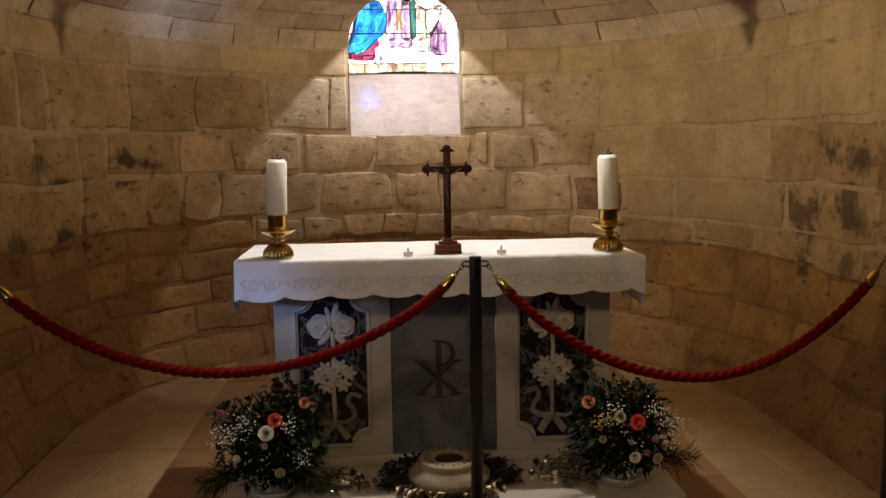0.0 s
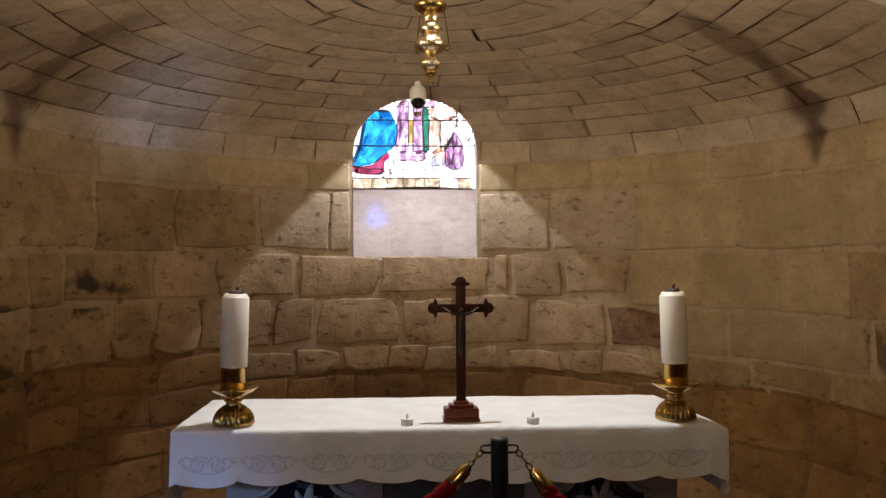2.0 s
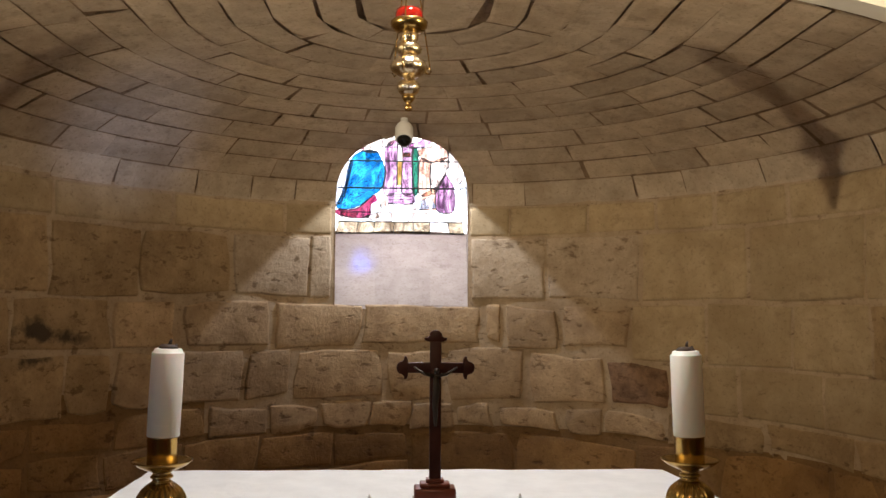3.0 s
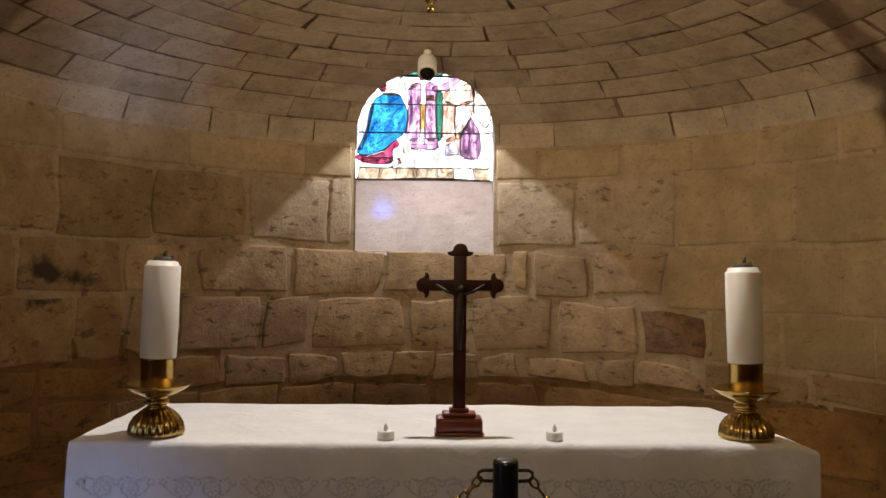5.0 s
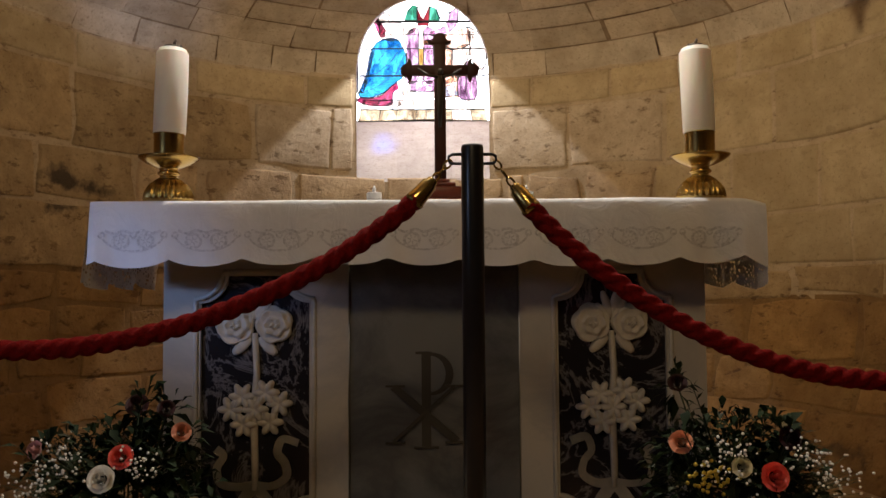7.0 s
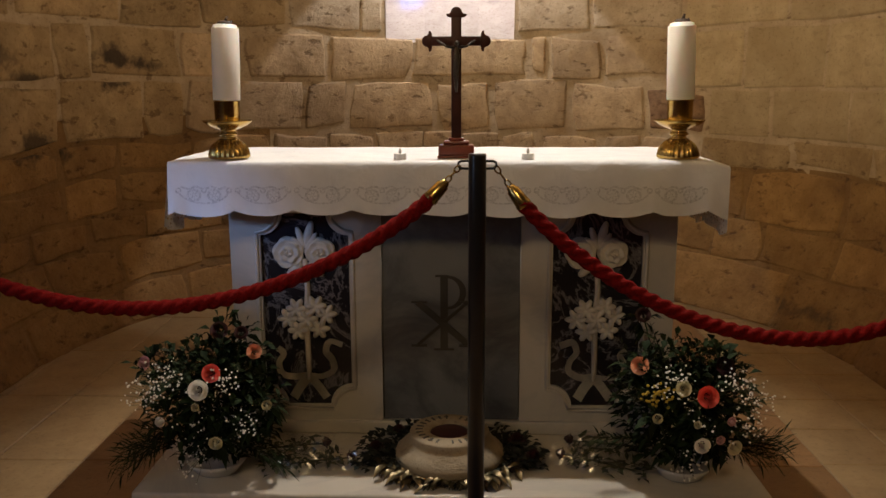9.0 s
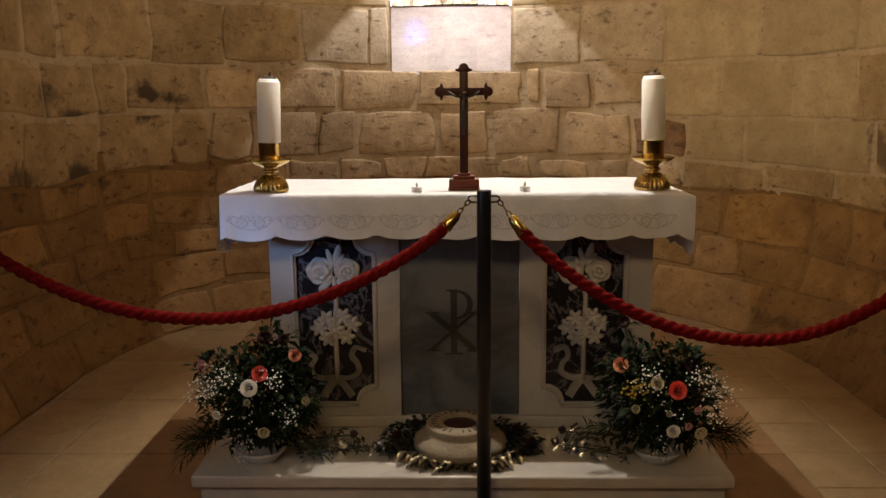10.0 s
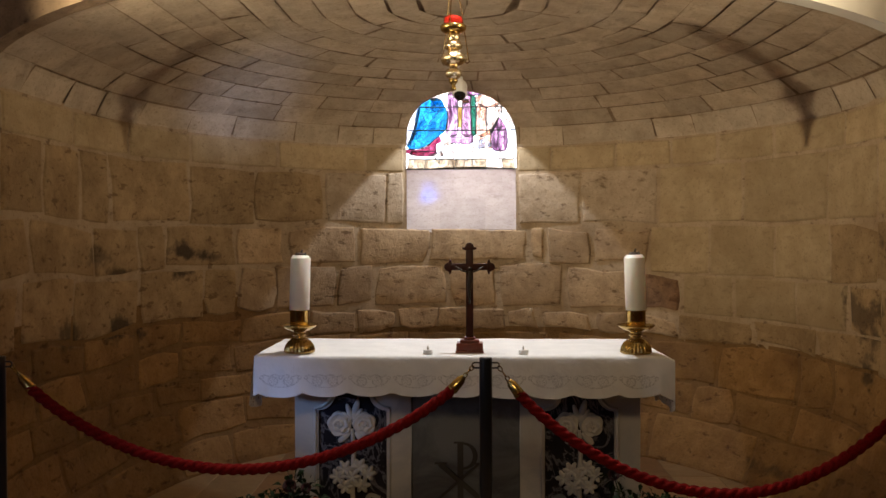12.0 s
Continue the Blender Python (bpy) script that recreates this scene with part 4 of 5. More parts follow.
for k in range(3):
    a = 2 * math.pi * k / 3 + 0.25
    c, s_ = math.cos(a), math.sin(a)
    curl = [(0.055 * c, 0.055 * s_, 0.138), (0.070 * c, 0.070 * s_, 0.132), (0.078 * c, 0.078 * s_, 0.142), (0.072 * c, 0.072 * s_, 0.154), (0.064 * c, 0.064 * s_, 0.15)]
    part("scroll", tube(curl, 0.003, 8), BRASS, hang)
    pts = [(0.074 * c, 0.074 * s_, 0.152)] + [(0.074 * c * (1 - t) + 0.012 * c * t, 0.074 * s_ * (1 - t) + 0.012 * s_ * t, 0.152 + 0.40 * t) for t in steps(0.05, 1, 30)]
    part("chain", tube(pts, 0.0022, 6, twist=0), BRASS, hang)
part("hanger", lathe([(0.014, 0.548), (0.016, 0.553), (0.010, 0.566), (0.012, 0.578)], 16), BRASS, hang)

# ---- security camera ----
cctv = thing("security_camera", (-0.066, 6.03, 2.605), "white dome security camera fixed to the vault", "camera")
tilt = Matrix.Rotation(radians(-32), 4, "X")
bm = lathe([(0.048, 0.024), (0.053, 0.030), (0.053, 0.115), (0.046, 0.132), (0.02, 0.138)], 36)
bmesh.ops.transform(bm, matrix=tilt, verts=bm.verts[:])
part("housing", bm, WHITE_PLASTIC, cctv)
bm = ball((0, 0, 0.024), 0.043, None, (1, 1, 1), 3)
bmesh.ops.transform(bm, matrix=tilt, verts=bm.verts[:])
part("lens_dome", bm, BLACK_GLASS, cctv, "black glass lens dome")
part("bracket", tube([(0, 0.05, 0.10), (0, 0.055, 0.13), (0, 0.05, 0.165)], 0.022, 16), WHITE_PLASTIC, cctv)

# ---- stained glass window ----
window = thing("window_1", (0, 7.69, 0), "arched stained glass window lit by daylight", "window", kind="structure")


def glass(name, colour, streak, grain=(2.4, 1.0, 0.6)):
    m, n, l, b = material(name, 0.2)
    t = noise_node(n, l, 9.0, 5, 0.6)
    t.inputs["Distortion"].default_value = 1.0
    mp = n.new("ShaderNodeMapping")
    mp.inputs["Scale"].default_value = grain
    mp.inputs["Rotation"].default_value = (0, 0.25, 0)
    l.new(t.inputs["Vector"].links[0].from_socket, mp.inputs[0])
    l.new(mp.outputs[0], t.inputs["Vector"])
    r = ramp(n, l, t.outputs[0], [(0.35, colour), (0.68, streak)])
    tr = n.new("ShaderNodeBsdfTransparent")
    l.new(r.outputs[0], tr.inputs[0])
    gl = n.new("ShaderNodeBsdfGlossy")
    gl.inputs["Roughness"].default_value = 0.15
    mx = n.new("ShaderNodeMixShader")
    mx.inputs[0].default_value = 0.04
    l.new(tr.outputs[0], mx.inputs[1])
    l.new(gl.outputs[0], mx.inputs[2])
    l.new(mx.outputs[0], n["Material Output"].inputs[0])
    return m


CLEAR = glass("pale_glass", (0.55, 0.57, 0.62), (0.95, 0.94, 0.92))
BLUE = glass("blue_glass", (0.000, 0.050, 0.17), (0.05, 0.31, 0.52), (1.3, 1.0, 0.7))
PINK = glass("rose_glass", (0.169, 0.007, 0.044), (0.356, 0.098, 0.169))
PURPLE = glass("purple_glass", (0.080, 0.026, 0.060), (0.55, 0.34, 0.48))
GREEN = glass("green_glass", (0.004, 0.049, 0.031), (0.044, 0.178, 0.120))
GOLD = glass("amber_glass", (0.111, 0.049, 0.009), (0.289, 0.187, 0.062))
CREAM = glass("cream_glass", (0.25, 0.18, 0.15), (0.75, 0.66, 0.60))
TAN = glass("tan_glass", (0.071, 0.044, 0.024), (0.30, 0.235, 0.165), (1.2, 1.0, 1.2))
PEACH = glass("peach_glass", (0.24, 0.12, 0.085), (0.58, 0.38, 0.30))
GREY = glass("grey_glass", (0.16, 0.17, 0.22), (0.5, 0.5, 0.55))
RED = glass("crimson_glass", (0.044, 0.002, 0.004), (0.111, 0.013, 0.018))

WL, WR, WB, WSP, WTOP = -0.596, 0.436, 2.20, 2.62, 3.20
m, n, l, b = material("daylight", 1)
em = n.new("ShaderNodeEmission")
em.inputs[0].default_value, em.inputs[1].default_value = (0.92, 0.96, 1.0, 1), 12.0
l.new(em.outputs[0], n["Material Output"].inputs[0])
bm = box(-1.1, 0.95, 8.15, 8.2, 1.7, 3.7)
tagged(part("backdrop", bm, m, smooth=False), "bright daylight outside the window", "backdrop", kind="structure")


def at_glass(u, v):
    """Drawing units (about 1.45 mm) to metres on the window."""
    return -0.592 + (u - 45) * 0.00145, 2.22 + (715 - v) * 0.00147


def arch_outline(grow=0.0):
    c, w = (WL + WR) / 2, (WR - WL) / 2 + grow
    return [(c - w, WB - grow), (c + w, WB - grow)] + [(c + w * math.cos(a), WSP + (WTOP - WSP + grow) * math.sin(a)) for a in steps(0, math.pi, 20)]


def pane(points, mat, depth, lead=True):
    pts = [at_glass(*p) for p in points]
    if len(pts) > 5:
        ring = [Vector(p) for p in pts]
        n = len(ring)
        pts = []
        for k in range(n):
            a, b, c, d = ring[k - 1], ring[k], ring[(k + 1) % n], ring[(k + 2) % n]
            for t in (0.0, 0.33, 0.67):
                p = 0.5 * (2 * b + (c - a) * t + (2 * a - 5 * b + 4 * c - d) * t * t + (3 * b - a - 3 * c + d) * t ** 3)
                pts.append((p.x, p.y))
    bm = bmesh.new()
    front = [bm.verts.new((x, depth, z)) for x, z in pts]
    f = bm.faces.new(front)
    bmesh.ops.solidify(bm, geom=[f], thickness=0.003)
    ob = part("pane", bm, mat, window, smooth=False)
    if lead:
        part("lead_came", tube([(x, depth - 0.001, z) for x, z in pts], 0.0042, 6, closed=True), LEAD, ob, smooth=False)
    return ob


bm = bmesh.new()
f = bm.faces.new([bm.verts.new((x, 0.02, z)) for x, z in arch_outline()])
part("background_pane", bm, CLEAR, window, "pale leaded background glass", smooth=False)
part("frame", tube([(x, 0.012, z) for x, z in arch_outline(0.004)], 0.012, 8, closed=True), LEAD, window)
PICTURE = (
    (BLUE, ((182, 273), (229, 268), (268, 276), (291, 315), (310, 368), (304, 445), (284, 484), (260, 500), (182, 561), (112, 584), (54, 576), (65, 538), (96, 461), (112, 376), (135, 307))),
    (PINK, ((252, 507), (268, 538), (237, 561), (229, 623), (135, 630), (54, 610), (54, 586), (112, 590), (182, 568))),
    (CREAM, ((130, 165), (200, 130), (240, 160), (290, 200), (290, 268), (225, 280), (170, 262), (165, 205))),
    (PINK, ((125, 160), (150, 145), (200, 225), (195, 262), (168, 258))),
    (GREEN, ((300, 170), (318, 120), (345, 88), (372, 95), (368, 172))),
    (GREEN, ((438, 92), (470, 110), (492, 165), (482, 182), (432, 176))),
    (RED, ((368, 100), (400, 170), (436, 100), (432, 200), (370, 200))),
    (CREAM, ((372, 95), (436, 95), (400, 168))),
    (CREAM, ((290, 215), (340, 195), (372, 205), (350, 235), (300, 250))),
    (PURPLE, ((312, 250), (375, 215), (374, 330), (372, 490), (302, 498), (314, 400))),
    (PURPLE, ((405, 215), (460, 225), (456, 330), (462, 490), (402, 492), (405, 330))),
    (GOLD, ((376, 320), (404, 320), (400, 455), (374, 455))),
    (CREAM, ((377, 215), (403, 215), (404, 316), (377, 316))),
    (PURPLE, ((374, 459), (400, 459), (400, 492), (374, 492))),
    (PEACH, ((500, 306), (556, 334), (552, 420), (560, 498), (494, 500), (494, 380))),
    (GOLD, ((405, 280), (445, 275), (448, 300), (406, 302))),
    (GREEN, ((455, 265), (486, 262), (490, 380), (486, 500), (462, 492), (457, 380))),
    (PURPLE, ((440, 235), (520, 200), (545, 130), (590, 108), (585, 170), (575, 205), (520, 245), (450, 255))),
    (PEACH, ((492, 262), (560, 240), (640, 212), (650, 300), (560, 330), (500, 302))),
    (CREAM, ((562, 332), (652, 302), (640, 380), (600, 470), (565, 500), (556, 420))),
    (CREAM, ((642, 212), (720, 262), (740, 380), (712, 440), (655, 370), (652, 300))),
    (PURPLE, ((325, 500), (470, 496), (476, 545), (420, 556), (330, 548))),
    (CREAM, ((330, 552), (390, 560), (400, 585), (345, 590))),
    (CREAM, ((410, 560), (470, 552), (490, 580), (440, 592))),
    (PURPLE, ((638, 390), (662, 425), (684, 470), (684, 588), (592, 588), (588, 480), (610, 430))),
    (PEACH, ((510, 505), (584, 455), (588, 586), (506, 586))),
    (GREY, ((50, 335), (138, 335), (100, 498), (76, 560), (48, 560))),
    (CLEAR, ((72, 230), (148, 264), (138, 330), (52, 330))),
    (GREY, ((714, 445), (742, 390), (746, 470), (716, 474))),
    (CLEAR, ((714, 480), (746, 476), (746, 590), (708, 562))),
    (CLEAR, ((242, 158), (300, 92), (318, 118), (300, 168))),
    (GREY, ((494, 165), (543, 128), (520, 92), (472, 108))),
    (CLEAR, ((594, 110), (640, 140), (700, 230), (650, 208), (588, 200))),
    (GREY, ((480, 548), (558, 508), (588, 574), (494, 584))),
    (CREAM, ((290, 525), (326, 505), (330, 560), (300, 592), (286, 566))),
    (CREAM, ((200, 625), (270, 600), (285, 622), (230, 645))),
)
for k, (mat, pts) in enumerate(PICTURE):
    pane(pts, mat, 0.010 - 0.0004 * (k % 4))
FOLDS = (((229, 270), (200, 340), (150, 400), (112, 430)), ((285, 310), (230, 390), (160, 450), (96, 480)), ((308, 400), (240, 470), (150, 530), (70, 560)), ((150, 300), (190, 330), (270, 300)), ((300, 350), (260, 440), (180, 500)),
         ((120, 580), (150, 605), (140, 628)), ((200, 560), (190, 600), (200, 624)), ((570, 490), (566, 580)), ((600, 450), (598, 582)), ((630, 400), (634, 582)), ((650, 430), (655, 582)),
         ((520, 250), (560, 280), (600, 250)), ((540, 330), (580, 380), (560, 450)), ((660, 240), (690, 320), (700, 430)), ((350, 250), (345, 370), (340, 480)), ((425, 240), (430, 370), (436, 480)), ((330, 515), (470, 512)), ((327, 530), (472, 528)))
for line in FOLDS:
    part("painted_fold", tube([(x, 0.004, z) for x, z in (at_glass(*q) for q in line)], 0.0018, 5), LEAD, window, smooth=False)
glass_rng = random.Random(4)
for row, (v0, v1) in enumerate(((598, 648), (650, 714))):
    edge = 60 if row == 0 else 48
    while edge < 738:
        w = glass_rng.uniform(85, 115)
        right = min(edge + w, 742)
        if right > 690:
            right = 742
        lean = (395 - edge) * 0.05
        pane(((edge, v1), (right, v1), (right + lean, v0), (edge + lean, v0)), glass_rng.choice((TAN, TAN, CREAM) if row else (CREAM, CLEAR)), 0.0115)
        edge = right
for v, r, mat in ((180, 0.010, RED), (325, 0.005, None), (470, 0.006, None), (250, 0.003, None)):
    z = at_glass(0, v)[1]
    w = 0.49 if z < 2.8 else 0.46
    part("saddle_bar", tube([(-0.08 - w, 0.0, z), (-0.08 + w, 0.0, z)], r, 8), LEAD, window)

# ---- flowers ----
LEAF = plain("dark_leaf", (0.012, 0.022, 0.005), 0.75, vary=0.5, scale=25, relief=0.2)
LEAF_OLIVE = plain("olive_leaf", (0.034, 0.040, 0.013), 0.55, vary=0.4, scale=25, relief=0.2)
LEAF.node_tree.nodes["Principled BSDF"].inputs["Specular IOR Level"].default_value = 0.2
STEM = plain("green_stem", (0.04, 0.06, 0.02), 0.6)
PETAL_WHITE = plain("white_petal", (0.80, 0.77, 0.70), 0.6, vary=0.06, scale=40)
PETAL_CREAM = plain("cream_petal", (0.62, 0.56, 0.36), 0.6, vary=0.1, scale=40)
PETAL_CORAL = plain("coral_petal", (0.75, 0.10, 0.075), 0.55, vary=0.15, scale=40)
PETAL_PEACH = plain("peach_petal", (0.70, 0.30, 0.17), 0.6, vary=0.15, scale=40)
PETAL_PINK = plain("pink_petal", (0.62, 0.34, 0.33), 0.6, vary=0.15, scale=40)
PETAL_DARK = plain("dark_red_petal", (0.032, 0.004, 0.005), 0.6, vary=0.3, scale=40)
PETAL_YELLOW = plain("yellow_petal", (0.50, 0.36, 0.04), 0.6, vary=0.15, scale=40)
CERAMIC = plain("white_ceramic", (0.68, 0.66, 0.62), 0.25, vary=0.04, relief=0.0)


def blossom(r, openness, rr):
    """A rose: petals as curved shells wound round the heart, facing +z."""
    bm = bmesh.new()
    for ring, (n, q, tip, height, wide) in enumerate(((3, 0.05, 0.03, 1.0, 1.35), (4, 0.14, 0.17, 1.02, 1.0), (5, 0.24, 0.42, 0.92, 0.85), (5, 0.34, 0.70, 0.76, 0.85), (6, 0.42, 0.98, 0.50, 0.72))):
        f = ring / 4
        q, tip, height = q * r, r * (0.45 * q + (tip - 0.45 * q) * (0.45 + 0.55 * openness)), height * r * (1.2 - 0.2 * openness)
        for i in range(n):
            a = 2 * math.pi * (i + 0.5 * ring) / n + rr.uniform(-0.2, 0.2)
            grid = []
            for v in steps(0, 1, 4):
                row = []
                for u in steps(-1, 1, 4):
                    b = a + u * wide * (0.55 + 0.45 * math.sin(math.pi * min(v, 0.75)))
                    rad = q + (tip - q) * v ** 2 + 0.03 * r * abs(u) * v
                    zz = height * v * (1 - 0.18 * u * u) - (0.12 * r * v ** 4 * f)
                    row.append(bm.verts.new((rad * math.cos(b), rad * math.sin(b), zz)))
                grid.append(row)
            for p, q2 in zip(grid, grid[1:]):
                for k in range(4):
                    bm.faces.new((p[k], p[k + 1], q2[k + 1], q2[k]))
    return bm


def leaf_at(bm, at, direction, length, wide, rr, droop=0.3):
    """A leaf of four faces with a folded midrib."""
    d = direction.normalized()
    side = d.cross(Vector((rr.uniform(-0.3, 0.3), rr.uniform(-0.3, 0.3), 1))).normalized() * wide * length / 2
    up = side.cross(d).normalized()
    a = Vector(at)
    mid = a + d * length * 0.5 - up * 0.0
    tip = a + d * length - Vector((0, 0, droop * length))
    v = [bm.verts.new(p) for p in (a, mid + side + up * 0.12 * length * wide, tip, mid - side + up * 0.12 * length * wide, mid)]
    for f in ((0, 1, 4), (1, 2, 4), (2, 3, 4), (3, 0, 4)):
        bm.faces.new([v[k] for k in f])


def sprig(bm, base, tip, n, length, wide, rr):
    """A twig with leaves on both sides."""
    a, b = Vector(base), Vector(tip)
    d = b - a
    tube([a, a.lerp(b, 0.5) + Vector((0, 0, 0.01)), b], [0.0022, 0.0018, 0.001], 5, bm)
    for i in range(n):
        t = 0.25 + 0.75 * (i + 1) / n
        p = a.lerp(b, t)
        s = d.cross(Vector((0, 1, 0.3))).normalized() * (1 if i % 2 else -1)
        leaf_at(bm, p, d.normalized() * 0.9 + s * 0.9 + Vector((rr.uniform(-.3, .3), rr.uniform(-.3, .3), rr.uniform(-.2, .3))), length * rr.uniform(0.7, 1.2), wide, rr, 0.1)


def bouquet(at, seed, roses, mirror):
    rr = random.Random(seed)
    ob = thing("flower_arrangement", at, "dense arrangement of roses, gypsophila and dark greenery in a white bowl", "flowers", "altar flowers")
    part("bowl", lathe([(0.06, 0.0), (0.066, 0.004), (0.085, 0.030), (0.095, 0.045), (0.092, 0.045), (0.07, 0.02)], 36), CERAMIC, ob, "white ceramic bowl")
    centre = Vector((0, 0, 0.225))
    bm = bmesh.new()
    for _ in range(2300):
        d = Vector((rr.gauss(0, 1), rr.gauss(0, 1), rr.gauss(0.15, 1))).normalized()
        q = rr.uniform(0.35, 1.0)
        p = centre + Vector((d.x * 0.215 * q, d.y * 0.135 * q, d.z * 0.215 * q))
        p.z = max(p.z, 0.075)
        leaf_at(bm, p, d + Vector((rr.uniform(-1.4, 1.4), rr.uniform(-1.0, 0.8), rr.uniform(-0.7, 1.4) + (0.7 if p.z < 0.13 else 0))), rr.uniform(0.020, 0.050), rr.uniform(0.35, 0.6), rr)
    for x, z, r, mat, open_ in roses:
        for _ in range(22):
            a = rr.uniform(0, 2 * math.pi)
            d = Vector((math.cos(a), rr.uniform(-0.3, 0.5), math.sin(a) + 0.2))
            p = Vector((x * 0.97, -0.165 + 0.35 * (x * x + (z - 0.2) ** 2) / 0.15, z - 0.01)) + Vector((d.x, 0.3, d.z)) * r * rr.uniform(0.2, 1.3)
            leaf_at(bm, p, d, rr.uniform(0.03, 0.06), rr.uniform(0.35, 0.6), rr)
        for _ in range(1):
            p0 = Vector((x * 0.5, -0.05, z * 0.65))
            sprig(bm, p0, Vector((x * 1.02 + rr.uniform(-0.04, 0.04), -0.10, z + rr.uniform(0.0, 0.05))), 10, 0.034, 0.45, rr)
    part("greenery", bm, LEAF, ob, kind="stuff")
    bm = bmesh.new()
    for _ in range(24):
        a = rr.uniform(0.25, math.pi - 0.25)
        p0 = Vector((0.10 * math.cos(a), rr.uniform(-0.06, 0.06), 0.24 + 0.06 * math.sin(a)))
        ln = rr.uniform(0.07, 0.15)
        sprig(bm, p0, p0 + Vector((ln * math.cos(a) * 1.0, rr.uniform(-0.04, 0.04), ln * math.sin(a))), 9, 0.030, 0.45, rr)
    part("sprig_greenery", bm, LEAF_OLIVE, ob, "olive green sprigs", kind="stuff")
    bm = bmesh.new()
    for k in range(13):
        s = mirror if k < 11 else -mirror
        p0 = Vector((s * 0.12, rr.uniform(-0.08, 0.0), 0.10 + 0.03 * rr.random()))
        a = rr.uniform(-0.55, 0.25)
        ln = rr.uniform(0.10, 0.17)
        tip = p0 + Vector((s * ln * math.cos(a), rr.uniform(-0.10, 0.02), ln * math.sin(a)))
        tip.z = max(tip.z, 0.012)
        sprig(bm, p0, tip, 22, 0.055, 0.13, rr)
    part("fern", bm, LEAF, ob, "dark feathery fern", kind="stuff")
    bm, twigs = bmesh.new(), bmesh.new()
    for cx, cz, spread_, n in ((-0.08, 0.36, 0.050, 60), (0.09, 0.36, 0.035, 40), (-0.02, 0.11, 0.045, 36), (0.14, 0.22, 0.040, 36), (mirror * 0.16, 0.30, 0.045, 60), (0.0, 0.23, 0.06, 14)):
        hub = Vector((cx * 0.6, -0.06, cz * 0.8))
        for _ in range(n):
            p = Vector((cx + rr.gauss(0, spread_ * 0.55), -0.180 + rr.gauss(0, 0.02) + 0.5 * abs(cx) * 0.3, cz + rr.gauss(0, spread_ * 0.55)))
            p.z = max(p.z, 0.02)
            bmesh.ops.create_icosphere(bm, subdivisions=1, radius=rr.uniform(0.0022, 0.0040), matrix=Matrix.Translation(p))
            if rr.random() < 0.5:
                tube([hub, p], 0.0006, 3, twigs)
    part("gypsophila", bm, PETAL_WHITE, ob, "tiny white gypsophila blossoms", kind="stuff")
    part("gypsophila_stem", twigs, STEM, ob, kind="stuff")
    if mirror > 0:
        bm = bmesh.new()
        for _ in range(40):
            bmesh.ops.create_icosphere(bm, subdivisions=1, radius=0.005, matrix=Matrix.Translation((rr.gauss(-0.11, 0.025), -0.14, rr.gauss(0.31, 0.02))))
        part("solidago", bm, PETAL_YELLOW, ob, "small yellow blossoms", kind="stuff")
    for x, z, r, mat, open_ in roses:
        bm = blossom(r * 0.88, open_, rr)
        out = Vector((x * 1.2, -0.5, (z - 0.2) * 1.2)).normalized()
        y = -0.185 + 0.35 * (x * x + (z - 0.2) ** 2) / 0.15
        q = Vector((0, 0, 1)).rotation_difference(out).to_matrix().to_4x4()
        m = Matrix.Translation((x, y, z)) @ q
        bmesh.ops.transform(bm, matrix=m, verts=bm.verts[:])
        flower = part("rose", bm, mat, ob)
        part("stem", tube([Vector((x, y, z)) - out * 0.004, Vector((x * 0.8, y * 0.5, z * 0.8)), Vector((x * 0.2, 0, 0.06))], 0.0022, 6), STEM, flower)
    return ob


def spot(px, py, ox, oz=0.18):
    x, z = -0.532 + (px - 505) * 0.001894, 0.667 - (py - 560) * 0.00193
    return 0.003 + 0.942 * x - ox, 1.417 + 0.942 * (z - 1.417) - oz


LX, RX = -0.727, 0.708
bouquet((LX, 3.29, STEP), 21, [(*spot(px, py, -0.715), r, mat, o) for px, py, r, mat, o in (
    (388, 676, 0.036, PETAL_WHITE, 0.9), (405, 654, 0.033, PETAL_CORAL, 0.9), (464, 632, 0.030, PETAL_PEACH, 0.7), (282, 652, 0.030, PETAL_PINK, 0.6), (325, 727, 0.026, PETAL_WHITE, 0.3), (415, 757, 0.030, PETAL_CREAM, 0.5),
    (488, 712, 0.024, PETAL_CREAM, 0.4), (405, 600, 0.034, PETAL_DARK, 0.8), (440, 605, 0.028, PETAL_DARK, 0.7), (385, 700, 0.020, PETAL_CREAM, 0.3))], -1)
bouquet((RX, 3.29, STEP), 22, [(*spot(px, py, 0.750), r, mat, o) for px, py, r, mat, o in (
    (1216, 680, 0.037, PETAL_CORAL, 0.95), (1120, 648, 0.034, PETAL_PEACH, 0.8), (1207, 752, 0.030, PETAL_WHITE, 0.8), (1141, 717, 0.025, PETAL_CREAM, 0.3), (1199, 720, 0.018, PETAL_CREAM, 0.4), (1180, 670, 0.030, PETAL_CREAM, 0.7),
    (1250, 642, 0.036, PETAL_DARK, 0.8), (1254, 718, 0.020, PETAL_PINK, 0.5), (1236, 745, 0.020, PETAL_PINK, 0.5), (1262, 762, 0.028, PETAL_CREAM, 0.9), (1135, 582, 0.030, PETAL_DARK, 0.8), (1252, 628, 0.016, PETAL_CREAM, 0.4))], 1)

# ---- carved stone vessel and wreath on the step ----
OLD_STONE = limestone("old_carved_stone", (0.33, 0.27, 0.185), (0.25, 0.20, 0.13), (0.22, 0.165, 0.105), 0.6, relief=0.35)
GOLD_LEAF = plain("bronze_gilt_leaf", (0.19, 0.145, 0.075), 0.36, 0.7, 0.4, 30, 0.2)
